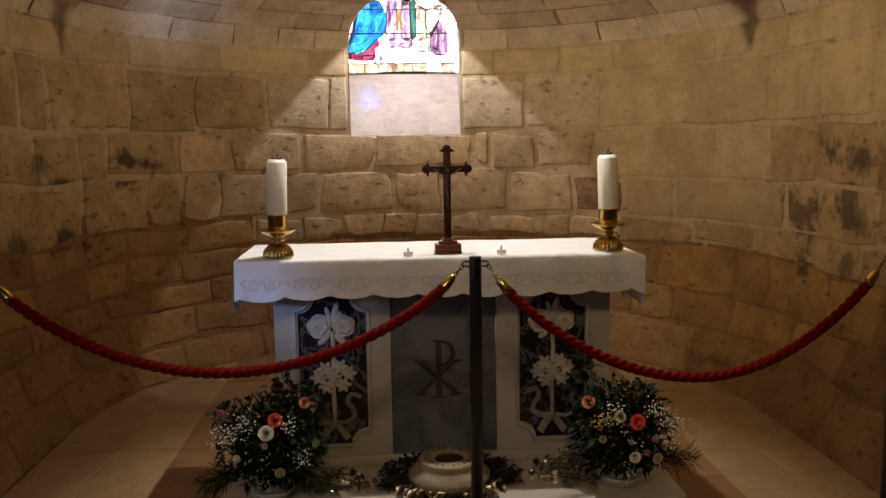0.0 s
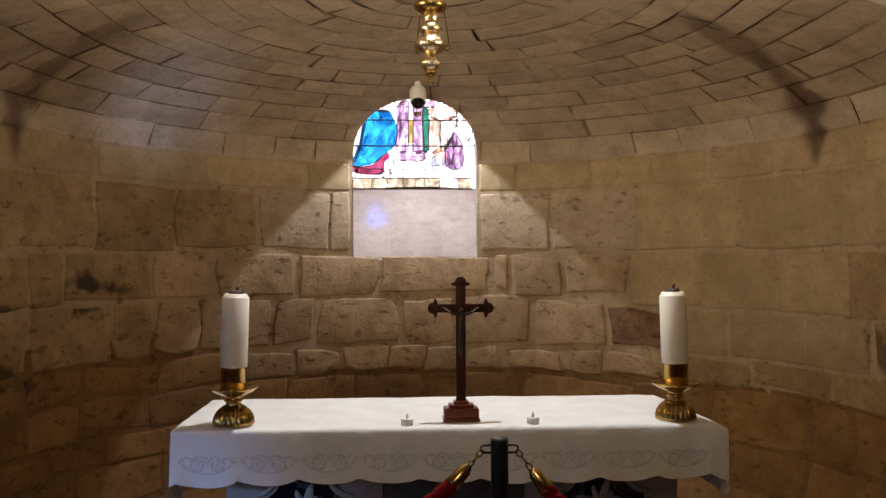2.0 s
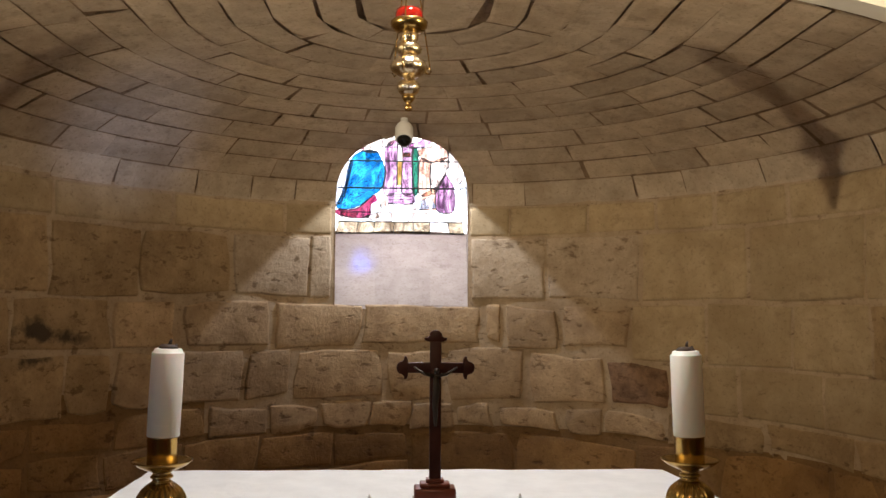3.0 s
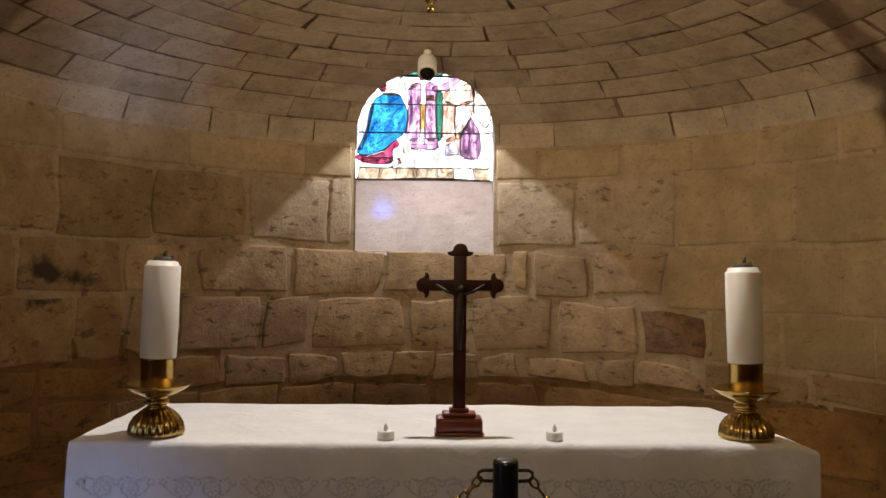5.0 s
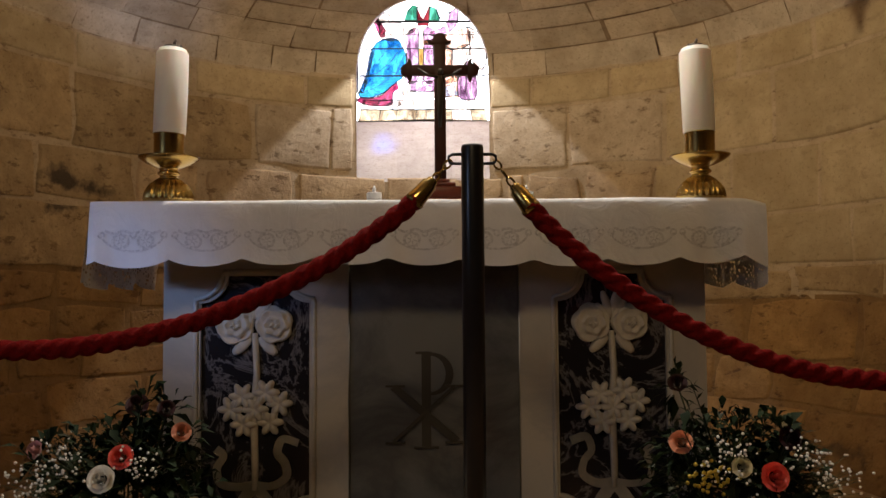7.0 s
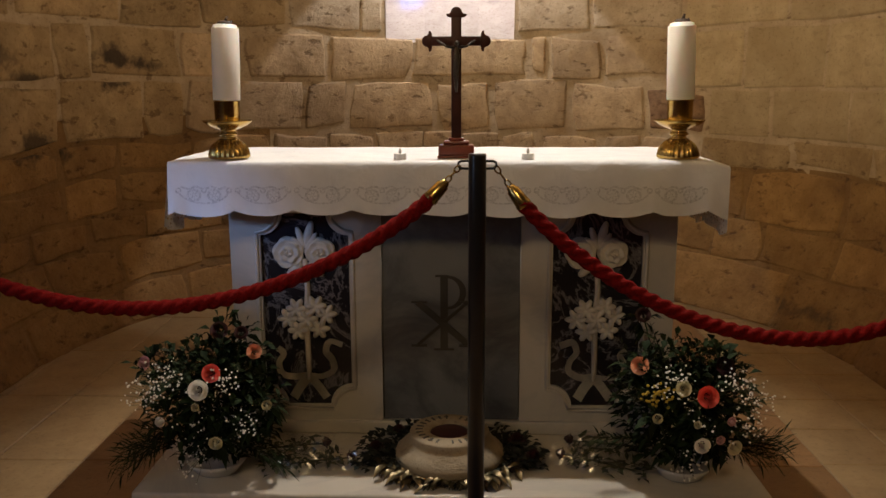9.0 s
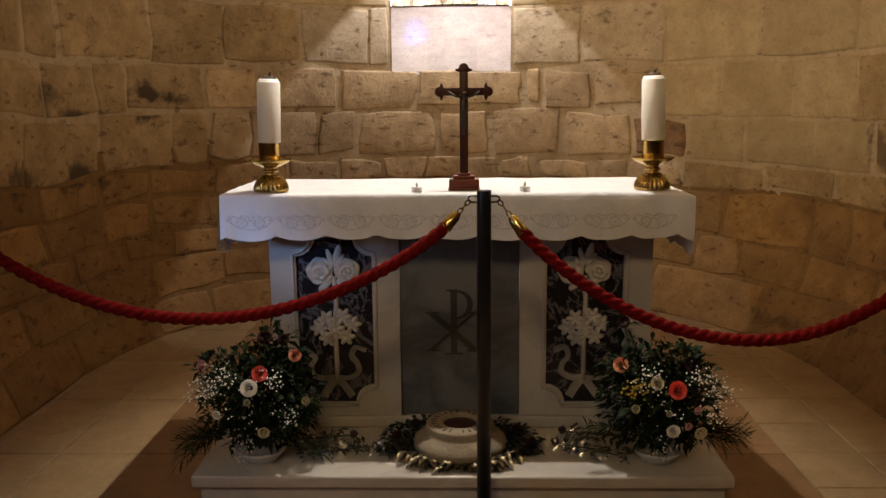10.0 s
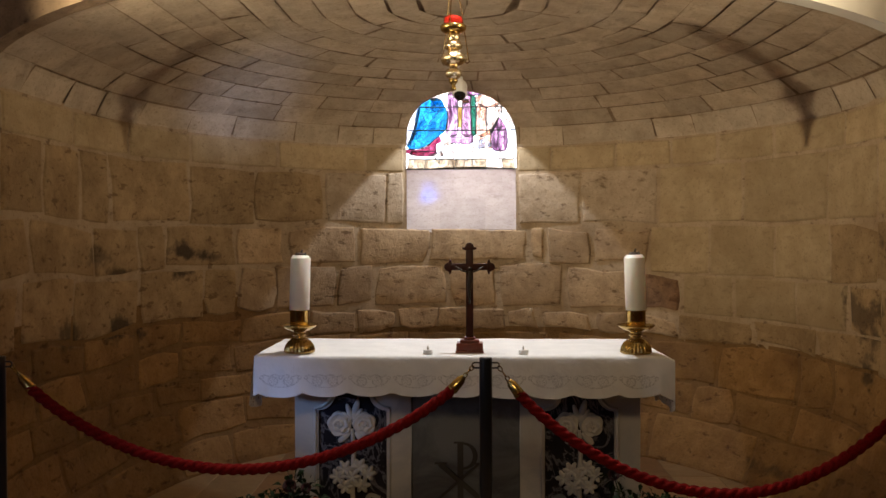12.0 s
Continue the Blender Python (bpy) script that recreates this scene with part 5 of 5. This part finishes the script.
BLACK_LEAF = plain("blackish_leaf", (0.010, 0.013, 0.007), 0.8, vary=0.4, scale=25)
UX, UY = -0.003, 3.335
vessel = thing("stone_vessel", (UX, UY, STEP), "low round carved stone vessel with an engraved rim", "stone vessel")
part("body", lathe([(0.13, 0.0), (0.155, 0.010), (0.170, 0.038), (0.168, 0.058), (0.150, 0.074), (0.130, 0.088), (0.124, 0.100), (0.125, 0.114), (0.121, 0.120), (0.066, 0.121), (0.061, 0.116), (0.058, 0.07), (0.02, 0.066)], 56), OLD_STONE, vessel)
bm = bmesh.new()
for k in range(26):
    a = 2 * math.pi * k / 26
    if k % 13 == 6:
        continue
    m = Matrix.Rotation(a, 4, "Z") @ Matrix.Translation((0.095, 0, 0.1215))
    w = 0.5 + 0.5 * ((k * 7) % 5) / 4
    made = bmesh.ops.create_cube(bm, size=1.0, matrix=m @ Matrix.Diagonal((0.022, 0.0035 + 0.004 * w, 0.0015, 1)))
    if k % 3:
        bmesh.ops.create_cube(bm, size=1.0, matrix=m @ Matrix.Translation((0.007, 0, 0)) @ Matrix.Diagonal((0.004, 0.014 * w, 0.0015, 1)))
part("engraved_rim", bm, ENGRAVED, vessel, "engraved marks round the rim", smooth=False, kind="stuff")
part("dark_well", lathe([(0.0605, 0.112), (0.05, 0.1155), (0.002, 0.116)], 32), PETAL_DARK, vessel, "dark red well")

wreath = thing("wreath", (UX, UY, STEP), "wreath of dark leaves with gilded leaves round a stone vessel", "wreath")
rr = random.Random(8)
bm = bmesh.new()
for _ in range(1300):
    a = rr.uniform(0, 2 * math.pi)
    front = math.sin(a) < -0.3
    q = rr.uniform(0.15, 0.168 if front else 0.27)
    p = Vector((q * math.cos(a) * 1.08, q * math.sin(a) * 0.86, rr.uniform(0.006, 0.03 if front else 0.055)))
    leaf_at(bm, p, Vector((math.cos(a + rr.uniform(-1, 1)), math.sin(a + rr.uniform(-1, 1)), rr.uniform(0, 0.6))), rr.uniform(0.02, 0.045), 0.55, rr, 0.25)
part("leaf_ring", bm, BLACK_LEAF, wreath, kind="stuff")
for _ in range(130):
    a = rr.uniform(math.pi * 1.08, math.pi * 1.92)
    q = rr.uniform(0.172, 0.212)
    bm = bmesh.new()
    base = Vector((q * math.cos(a) * 1.05, q * math.sin(a) * 0.82, rr.uniform(0.014, 0.034)))
    d = Vector((math.cos(a + rr.choice((-1.2, 1.2)) + rr.uniform(-0.5, 0.5)), math.sin(a + rr.choice((-1.2, 1.2)) + rr.uniform(-0.5, 0.5)), 0.0))
    s = d.cross(Vector((0, 0, 1))).normalized()
    rows = []
    ln, wd, curl = rr.uniform(0.034, 0.058), rr.uniform(0.008, 0.013), rr.uniform(0.010, 0.022)
    for t in steps(0, 1, 5):
        w = wd * math.sin(math.pi * (0.08 + 0.9 * t))
        c = base + d * ln * t + Vector((0, 0, curl * math.sin(math.pi * t) * 0.8 - 0.02 * t))
        rows.append([bm.verts.new(c + s * w + Vector((0, 0, 0.005))), bm.verts.new(c), bm.verts.new(c - s * w + Vector((0, 0, 0.005)))])
    for p, q2 in zip(rows, rows[1:]):
        bm.faces.new((p[0], p[1], q2[1], q2[0]))
        bm.faces.new((p[1], p[2], q2[2], q2[1]))
    part("gilded_leaf", bm, GOLD_LEAF, wreath)
for x, y, r in ((-0.235, 0.02, 0.03), (0.215, 0.08, 0.034), (0.26, -0.03, 0.028), (-0.17, 0.15, 0.03)):
    bm = blossom(r, 0.7, rr)
    bmesh.ops.translate(bm, verts=bm.verts[:], vec=(x, y, 0.04))
    part("dark_rose", bm, PETAL_DARK, wreath)

# single roses in clear film, laid on the step
m, n, l, b = material("clear_film", 0.12)
tr = n.new("ShaderNodeBsdfTransparent")
gl = n.new("ShaderNodeBsdfGlossy")
gl.inputs["Roughness"].default_value = 0.2
mx = n.new("ShaderNodeMixShader")
mx.inputs[0].default_value = 0.08
l.new(tr.outputs[0], mx.inputs[1])
l.new(gl.outputs[0], mx.inputs[2])
l.new(mx.outputs[0], n["Material Output"].inputs[0])
FILM = m
for side, x0, y0, turn, seed in ((-1, -0.325, 3.325, 0.15, 1), (1, 0.36, 3.36, -0.35, 2), (-1, -0.42, 3.43, 0.1, 3), (1, 0.40, 3.47, -0.1, 4)):
    rr = random.Random(seed)
    ob = thing("wrapped_rose", (x0, y0, STEP), "single red rose in clear film lying on the step", "rose", "laid roses")
    ob.rotation_euler = (0, 0, turn)
    bm = tube([(0.0, 0, 0.026), (side * 0.10, 0.01, 0.018), (side * 0.22, 0.0, 0.012)], [0.003, 0.0026, 0.0022], 6)
    for _ in range(110):
        t = rr.uniform(0.0, 0.26)
        leaf_at(bm, (side * t, rr.uniform(-0.05, 0.05), rr.uniform(0.006, 0.034)), Vector((side * rr.uniform(-0.2, 1), rr.uniform(-1, 1), 0.15)), rr.uniform(0.022, 0.05), 0.35, rr, 0.1)
    part("stem", bm, LEAF_OLIVE, ob)
    bm = blossom(0.027, 0.45, rr)
    q = Matrix.Rotation(radians(-80 * side), 4, "Y")
    bmesh.ops.transform(bm, matrix=Matrix.Translation((0, 0, 0.028)) @ q, verts=bm.verts[:])
    part("flower", bm, PETAL_DARK, ob)
    bm = bmesh.new()
    grid = [[bm.verts.new((side * (u * 0.26 - 0.04), (v - 0.5) * (0.10 + 0.05 * u), 0.012 + 0.045 * math.sin(math.pi * v) + rr.uniform(-0.006, 0.006))) for v in steps(0, 1, 12)] for u in steps(0, 1, 22)]
    for p, q2 in zip(grid, grid[1:]):
        for k in range(12):
            bm.faces.new((p[k], p[k + 1], q2[k + 1], q2[k]))
    part("film", bm, FILM, ob, "crumpled clear film", smooth=False)

# ---- stones of the apse wall ----
stone_rng = random.Random(5)


def wander(s, z):
    """Courses and joints run unevenly in the older masonry, and true beside the window and at the springing."""
    true = min(1.0, max(0.0, (2.05 - z) / 0.25))
    if z > 1.5:
        true *= min(1.0, max(0.0, (abs(s + 0.07) - 0.62) / 0.3))
    if s > 1.7 and z > 0.95:
        true *= 0.25
    q = Vector((s * 1.4, z * 2.2, 3.0))
    return s + 0.040 * true * noise.noise(q * 1.9), z + 0.045 * true * noise.noise(q + Vector((5, 9, 2))) * min(1.0, max(0.0, z / 0.3))


def stone(s0, s1, z0, z1, mat, bulge=0.012, ragged=0.008, gap=0.004):
    """One block: a wandering outline let into the mortar, and an uneven face."""
    mid = wall_point((s0 + s1) / 2, (z0 + z1) / 2)
    off = Vector((stone_rng.uniform(-9, 9), stone_rng.uniform(-9, 9), stone_rng.uniform(-9, 9)))
    lift = bulge * stone_rng.uniform(0.3, 1.0)
    lean_s, lean_z = stone_rng.uniform(-0.5, 0.5) * bulge, stone_rng.uniform(-0.5, 0.5) * bulge
    skew = [stone_rng.uniform(-1, 1) * ragged * 1.6 for _ in range(4)]
    w, h = s1 - s0, z1 - z0
    eu, ev = min(0.2, 0.009 / w), min(0.2, 0.009 / h)
    knots = (0, eu, 2.4 * eu, 0.36, 0.64, 1 - 2.4 * eu, 1 - eu, 1.0)
    rise = (0, ev, 2.4 * ev, 0.36, 0.64, 1 - 2.4 * ev, 1 - ev, 1.0)
    nu, nv = len(knots), len(rise)
    round_ = stone_rng.uniform(0.0, 1.0) ** 2 * min(0.020, 0.10 * min(w, h)) * min(1.0, ragged / 0.012)
    verts, faces = [], []
    for v in range(nv):
        for u in range(nu):
            fu, fv = knots[u], rise[v]
            g = gap + (0.46 if mat is ROUGH_WALL else 0.30 if mat is GREY_WALL else 0.12) * ragged
            s, z = s0 + g + (w - 2 * g) * fu, z0 + g + (h - 2 * g) * fv
            s += skew[0] * (1 - fv) * (1 - fu) + skew[1] * fv * fu
            z += skew[2] * (1 - fu) * (1 - fv) + skew[3] * fu * fv
            cu, cv = abs(fu - 0.5) * 2, abs(fv - 0.5) * 2
            k = max(0.0, cu - 0.6) * max(0.0, cv - 0.6) / 0.16
            s -= math.copysign(round_ * k, fu - 0.5)
            z -= math.copysign(round_ * k, fv - 0.5)
            q = Vector((s * 4, z * 4, 0)) + off
            s += ragged * noise.noise(q * 1.7) * (1 if cu > 0.75 else 0.3)
            z += ragged * noise.noise(q * 1.7 + Vector((7, 3, 1))) * (1 if cv > 0.75 else 0.3)
            s, z = min(max(s, s0 + 0.002), s1 - 0.002), min(max(z, z0 + 0.002), z1 - 0.002)
            s, z = wander(s, z)
            edge = u in (0, nu - 1) or v in (0, nv - 1)
            near = u in (1, nu - 2) or v in (1, nv - 2)
            face = lift + lean_s * (fu - 0.5) + lean_z * (fv - 0.5) + bulge * 0.9 * noise.noise(q * 1.3 + Vector((0, 0, 5)))
            d = -0.020 if edge else (face - 0.003 if near else face)
            verts.append(wall_point(s, z, d) - mid)
    for v in range(nv - 1):
        for u in range(nu - 1):
            a = v * nu + u
            faces.append((a, a + 1, a + nu + 1, a + nu))
    me = bpy.data.meshes.new("stone")
    me.from_pydata(verts, [], faces)
    me.materials.append(mat)
    me.shade_smooth()
    ob = new("stone", me)
    ob.location = mid
    ob.parent = wall_apse
    return ob


# soot and smoke marks: along the wall, height, half width, half height, depth of tone
SOOT = ((-2.36, 1.50, 0.20, 0.07, 0.95), (-2.40, 1.36, 0.16, 0.05, 0.9), (-3.22, 1.50, 0.14, 0.08, 0.6), (-3.04, 1.39, 0.13, 0.06, 0.8), (-2.93, 1.03, 0.17, 0.09, 0.9), (-3.52, 1.05, 0.16, 0.10, 0.7),
        (3.34, 1.16, 0.21, 0.15, 0.72), (3.82, 1.20, 0.22, 0.13, 0.75), (3.65, 1.52, 0.11, 0.09, 0.85), (3.97, 1.52, 0.14, 0.10, 0.80), (3.41, 0.86, 0.09, 0.08, 0.80), (3.91, 0.93, 0.17, 0.09, 0.60), (2.69, 0.13, 0.22, 0.07, 0.60))


def smoke(m):
    """Lay the soot marks over a wall material, with broken edges."""
    n, l = m.node_tree.nodes, m.node_tree.links
    b = n["Principled BSDF"]
    geo = n.new("ShaderNodeNewGeometry")
    ragged = noise_node(n, l, 6.0, 6, 0.58)
    total = None
    for s, z, w, h, deep in SOOT:
        off = n.new("ShaderNodeVectorMath")
        off.operation = "SUBTRACT"
        l.new(geo.outputs["Position"], off.inputs[0])
        off.inputs[1].default_value = wall_point(s, z)
        size = n.new("ShaderNodeVectorMath")
        size.operation = "MULTIPLY"
        l.new(off.outputs[0], size.inputs[0])
        size.inputs[1].default_value = (1 / w, 1 / w, 1 / h)
        far = n.new("ShaderNodeVectorMath")
        far.operation = "LENGTH"
        l.new(size.outputs[0], far.inputs[0])
        rim = n.new("ShaderNodeMath")
        rim.operation = "MULTIPLY_ADD"
        l.new(ragged.outputs[0], rim.inputs[0])
        rim.inputs[1].default_value = 4.6
        l.new(far.outputs["Value"], rim.inputs[2])
        fade = n.new("ShaderNodeMapRange")
        l.new(rim.outputs[0], fade.inputs[0])
        fade.inputs[1].default_value, fade.inputs[2].default_value = 2.75, 3.35
        fade.inputs[3].default_value, fade.inputs[4].default_value = deep, 0.0
        if total is None:
            total = fade.outputs[0]
        else:
            top = n.new("ShaderNodeMath")
            top.operation = "MAXIMUM"
            l.new(total, top.inputs[0])
            l.new(fade.outputs[0], top.inputs[1])
            total = top.outputs[0]
    clean = b.inputs["Base Color"].links[0].from_socket
    l.new(mix(n, l, total, clean, (0.055, 0.036, 0.021)), b.inputs["Base Color"])


for m in (WALL, LOW_WALL, PALE_WALL):
    smoke(m)


def course(z0, z1, joints, chooser):
    for s0, s1 in zip(joints, joints[1:]):
        mat, bulge, ragged = chooser((s0 + s1) / 2, (z0 + z1) / 2)
        stone(s0, s1, z0, z1, mat, bulge, ragged)


def chooser(s, z):
    if s > 3.1 and 0.84 < z < 1.7:
        return WALL, 0.006, 0.022
    if s > 1.55 and z > 0.95:
        return PALE_WALL, 0.0035, 0.006
    if z > 2.1:
        return PALE_WALL, 0.0045, 0.006
    if dim_foot(s, z):
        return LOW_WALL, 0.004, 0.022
    if abs(s) < 1.3 and z > 1.69:
        return GREY_WALL, 0.007, 0.014
    if abs(s) < 0.6 and 1.39 < z < 1.7:
        return ROUGH_WALL, 0.015, 0.018
    if abs(s) < 1.9 and z < 1.75:
        return ROUGH_WALL, 0.016, 0.026
    return WALL, 0.007, 0.018


def spread(a, b, lo, hi):
    """Joints from a to b at uneven widths."""
    out = [a]
    while b - out[-1] > hi * 1.4:
        out.append(out[-1] + stone_rng.uniform(lo, hi))
    if b - out[-1] > hi:
        out.append((out[-1] + b) / 2)
    return out + [b]


LIM = HALF + 1.35
# courses from the springing down; joints of the middle stretch are set one by one
A = (2.13, 2.34)
course(*A, spread(-LIM, -2.34, 0.5, 0.8)[:-1] + [-2.34, -1.59, -0.86, -0.535], chooser)
course(*A, [0.39, 0.66, 1.19, 1.64, 2.03, 2.5] + spread(2.5, LIM, 0.45, 0.7)[1:], chooser)
B = (1.70, 2.13)
course(*B, spread(-LIM, -3.38, 0.5, 0.7)[:-1] + [-3.38, -3.09, -2.35, -1.79, -1.2, -0.69, -0.535], chooser)
course(*B, [0.39, 0.9, 1.54, 2.24, 2.98, 3.48, 4.0, LIM], chooser)
C = (1.385, 1.69)
course(*C, [-LIM, -3.93, -3.24, -2.82, -2.56, -1.94, -1.53, -0.93, -0.33, 0.48, 0.62, 1.02, 1.46], chooser)
course(1.325, 1.69, [1.46, 1.96, 2.51, 3.0, 3.48, 4.1, LIM], chooser)
D = (1.035, 1.385)
course(*D, [-LIM, -4.05, -3.49, -2.82, -2.24, -1.94, -1.61, -1.09, -0.78, -0.18, 0.23, 0.78, 1.30], chooser)
stone(1.30, 1.74, 1.035, 1.33, DARK_STONE, 0.012, 0.030)
course(1.03, 1.325, [1.74, 2.17, 2.70, 3.18, 3.53, 4.13, LIM], chooser)
E_ = (0.84, 1.035)
course(*E_, [-LIM, -3.95, -3.36, -2.85, -2.42, -1.9, -1.33, -0.95, -0.62, -0.28, 0.0, 0.31, 0.59, 1.01, 1.29, 1.71] + spread(1.71, LIM, 0.4, 0.65)[1:], chooser)
# the foot of the wall, laid differently on its two sides
course(0.63, 0.84, [-LIM, -3.9, -3.38, -2.85, -2.44, -1.98, -1.5, -1.0, -0.5, 0.0], chooser)
course(0.45, 0.63, [-LIM, -4.0, -3.51, -3.17, -2.71, -2.29, -1.75, -1.2, -0.6, 0.0], chooser)
course(0.22, 0.45, [-LIM, -3.75, -3.1, -2.54, -1.92, -1.3, -0.6, 0.0], chooser)
course(-0.02, 0.22, [-LIM, -4.1, -3.4, -2.6, -2.1, -1.4, -0.7, 0.0], chooser)
course(0.53, 0.84, [0.0, 0.7, 1.5, 2.06, 2.72, 3.07, 3.7, 4.2, LIM], chooser)
course(0.30, 0.53, [0.0, 0.6, 1.2, 1.88, 2.24, 2.77, 3.4, 4.0, LIM], chooser)
course(-0.02, 0.30, [0.0, 0.9, 1.6, 2.5, 3.3, 4.1, LIM], chooser)

# ---- flagstones ----
tile_rng = random.Random(3)


def flag(x0, x1, y0, y1, mat):
    bm = box(x0 + 0.003, x1 - 0.003, y0 + 0.003, y1 - 0.003, -0.03, tile_rng.uniform(-0.0012, 0.0012), 0.0)
    top_edges = [e for e in bm.edges if all(v.co.z > -0.01 for v in e.verts)]
    bmesh.ops.bevel(bm, geom=top_edges, offset=0.003, segments=1, affect="EDGES")
    ob = part("flagstone", bm, mat, floor, smooth=False)


def in_apse(x, y):
    return math.hypot(x, max(0.0, y - YC)) < R + 0.3


# a brown carpet of stone under the altar, paler flags on both sides
for row in range(-4, 6):
    y = 3.085 + 0.635 * row
    x = -1.365
    for k in range(4):
        w = (0.62, 0.72, 0.66, 0.71)[(k + 2 * row) % 4]
        w = 1.345 - x if k == 3 else w
        flag(x, x + w, y, y + 0.635, FLOOR_BROWN)
        x += w
    for x0, x1, halves in ((-2.60, -2.33, 1), (-2.33, -2.015, 1), (-2.015, -1.70, 1), (-1.70, -1.365, 1), (1.345, 1.655, 2), (1.655, 1.97, 2), (1.97, 2.285, 2), (2.285, 2.60, 2)):
        for h in range(halves):
            y0 = y + 0.635 * h / halves + (0.02 if x0 > 0 else 0.0)
            if in_apse(min(abs(x0), abs(x1)), y0):
                flag(x0, x1, y0, y0 + 0.635 / halves, FLOOR)
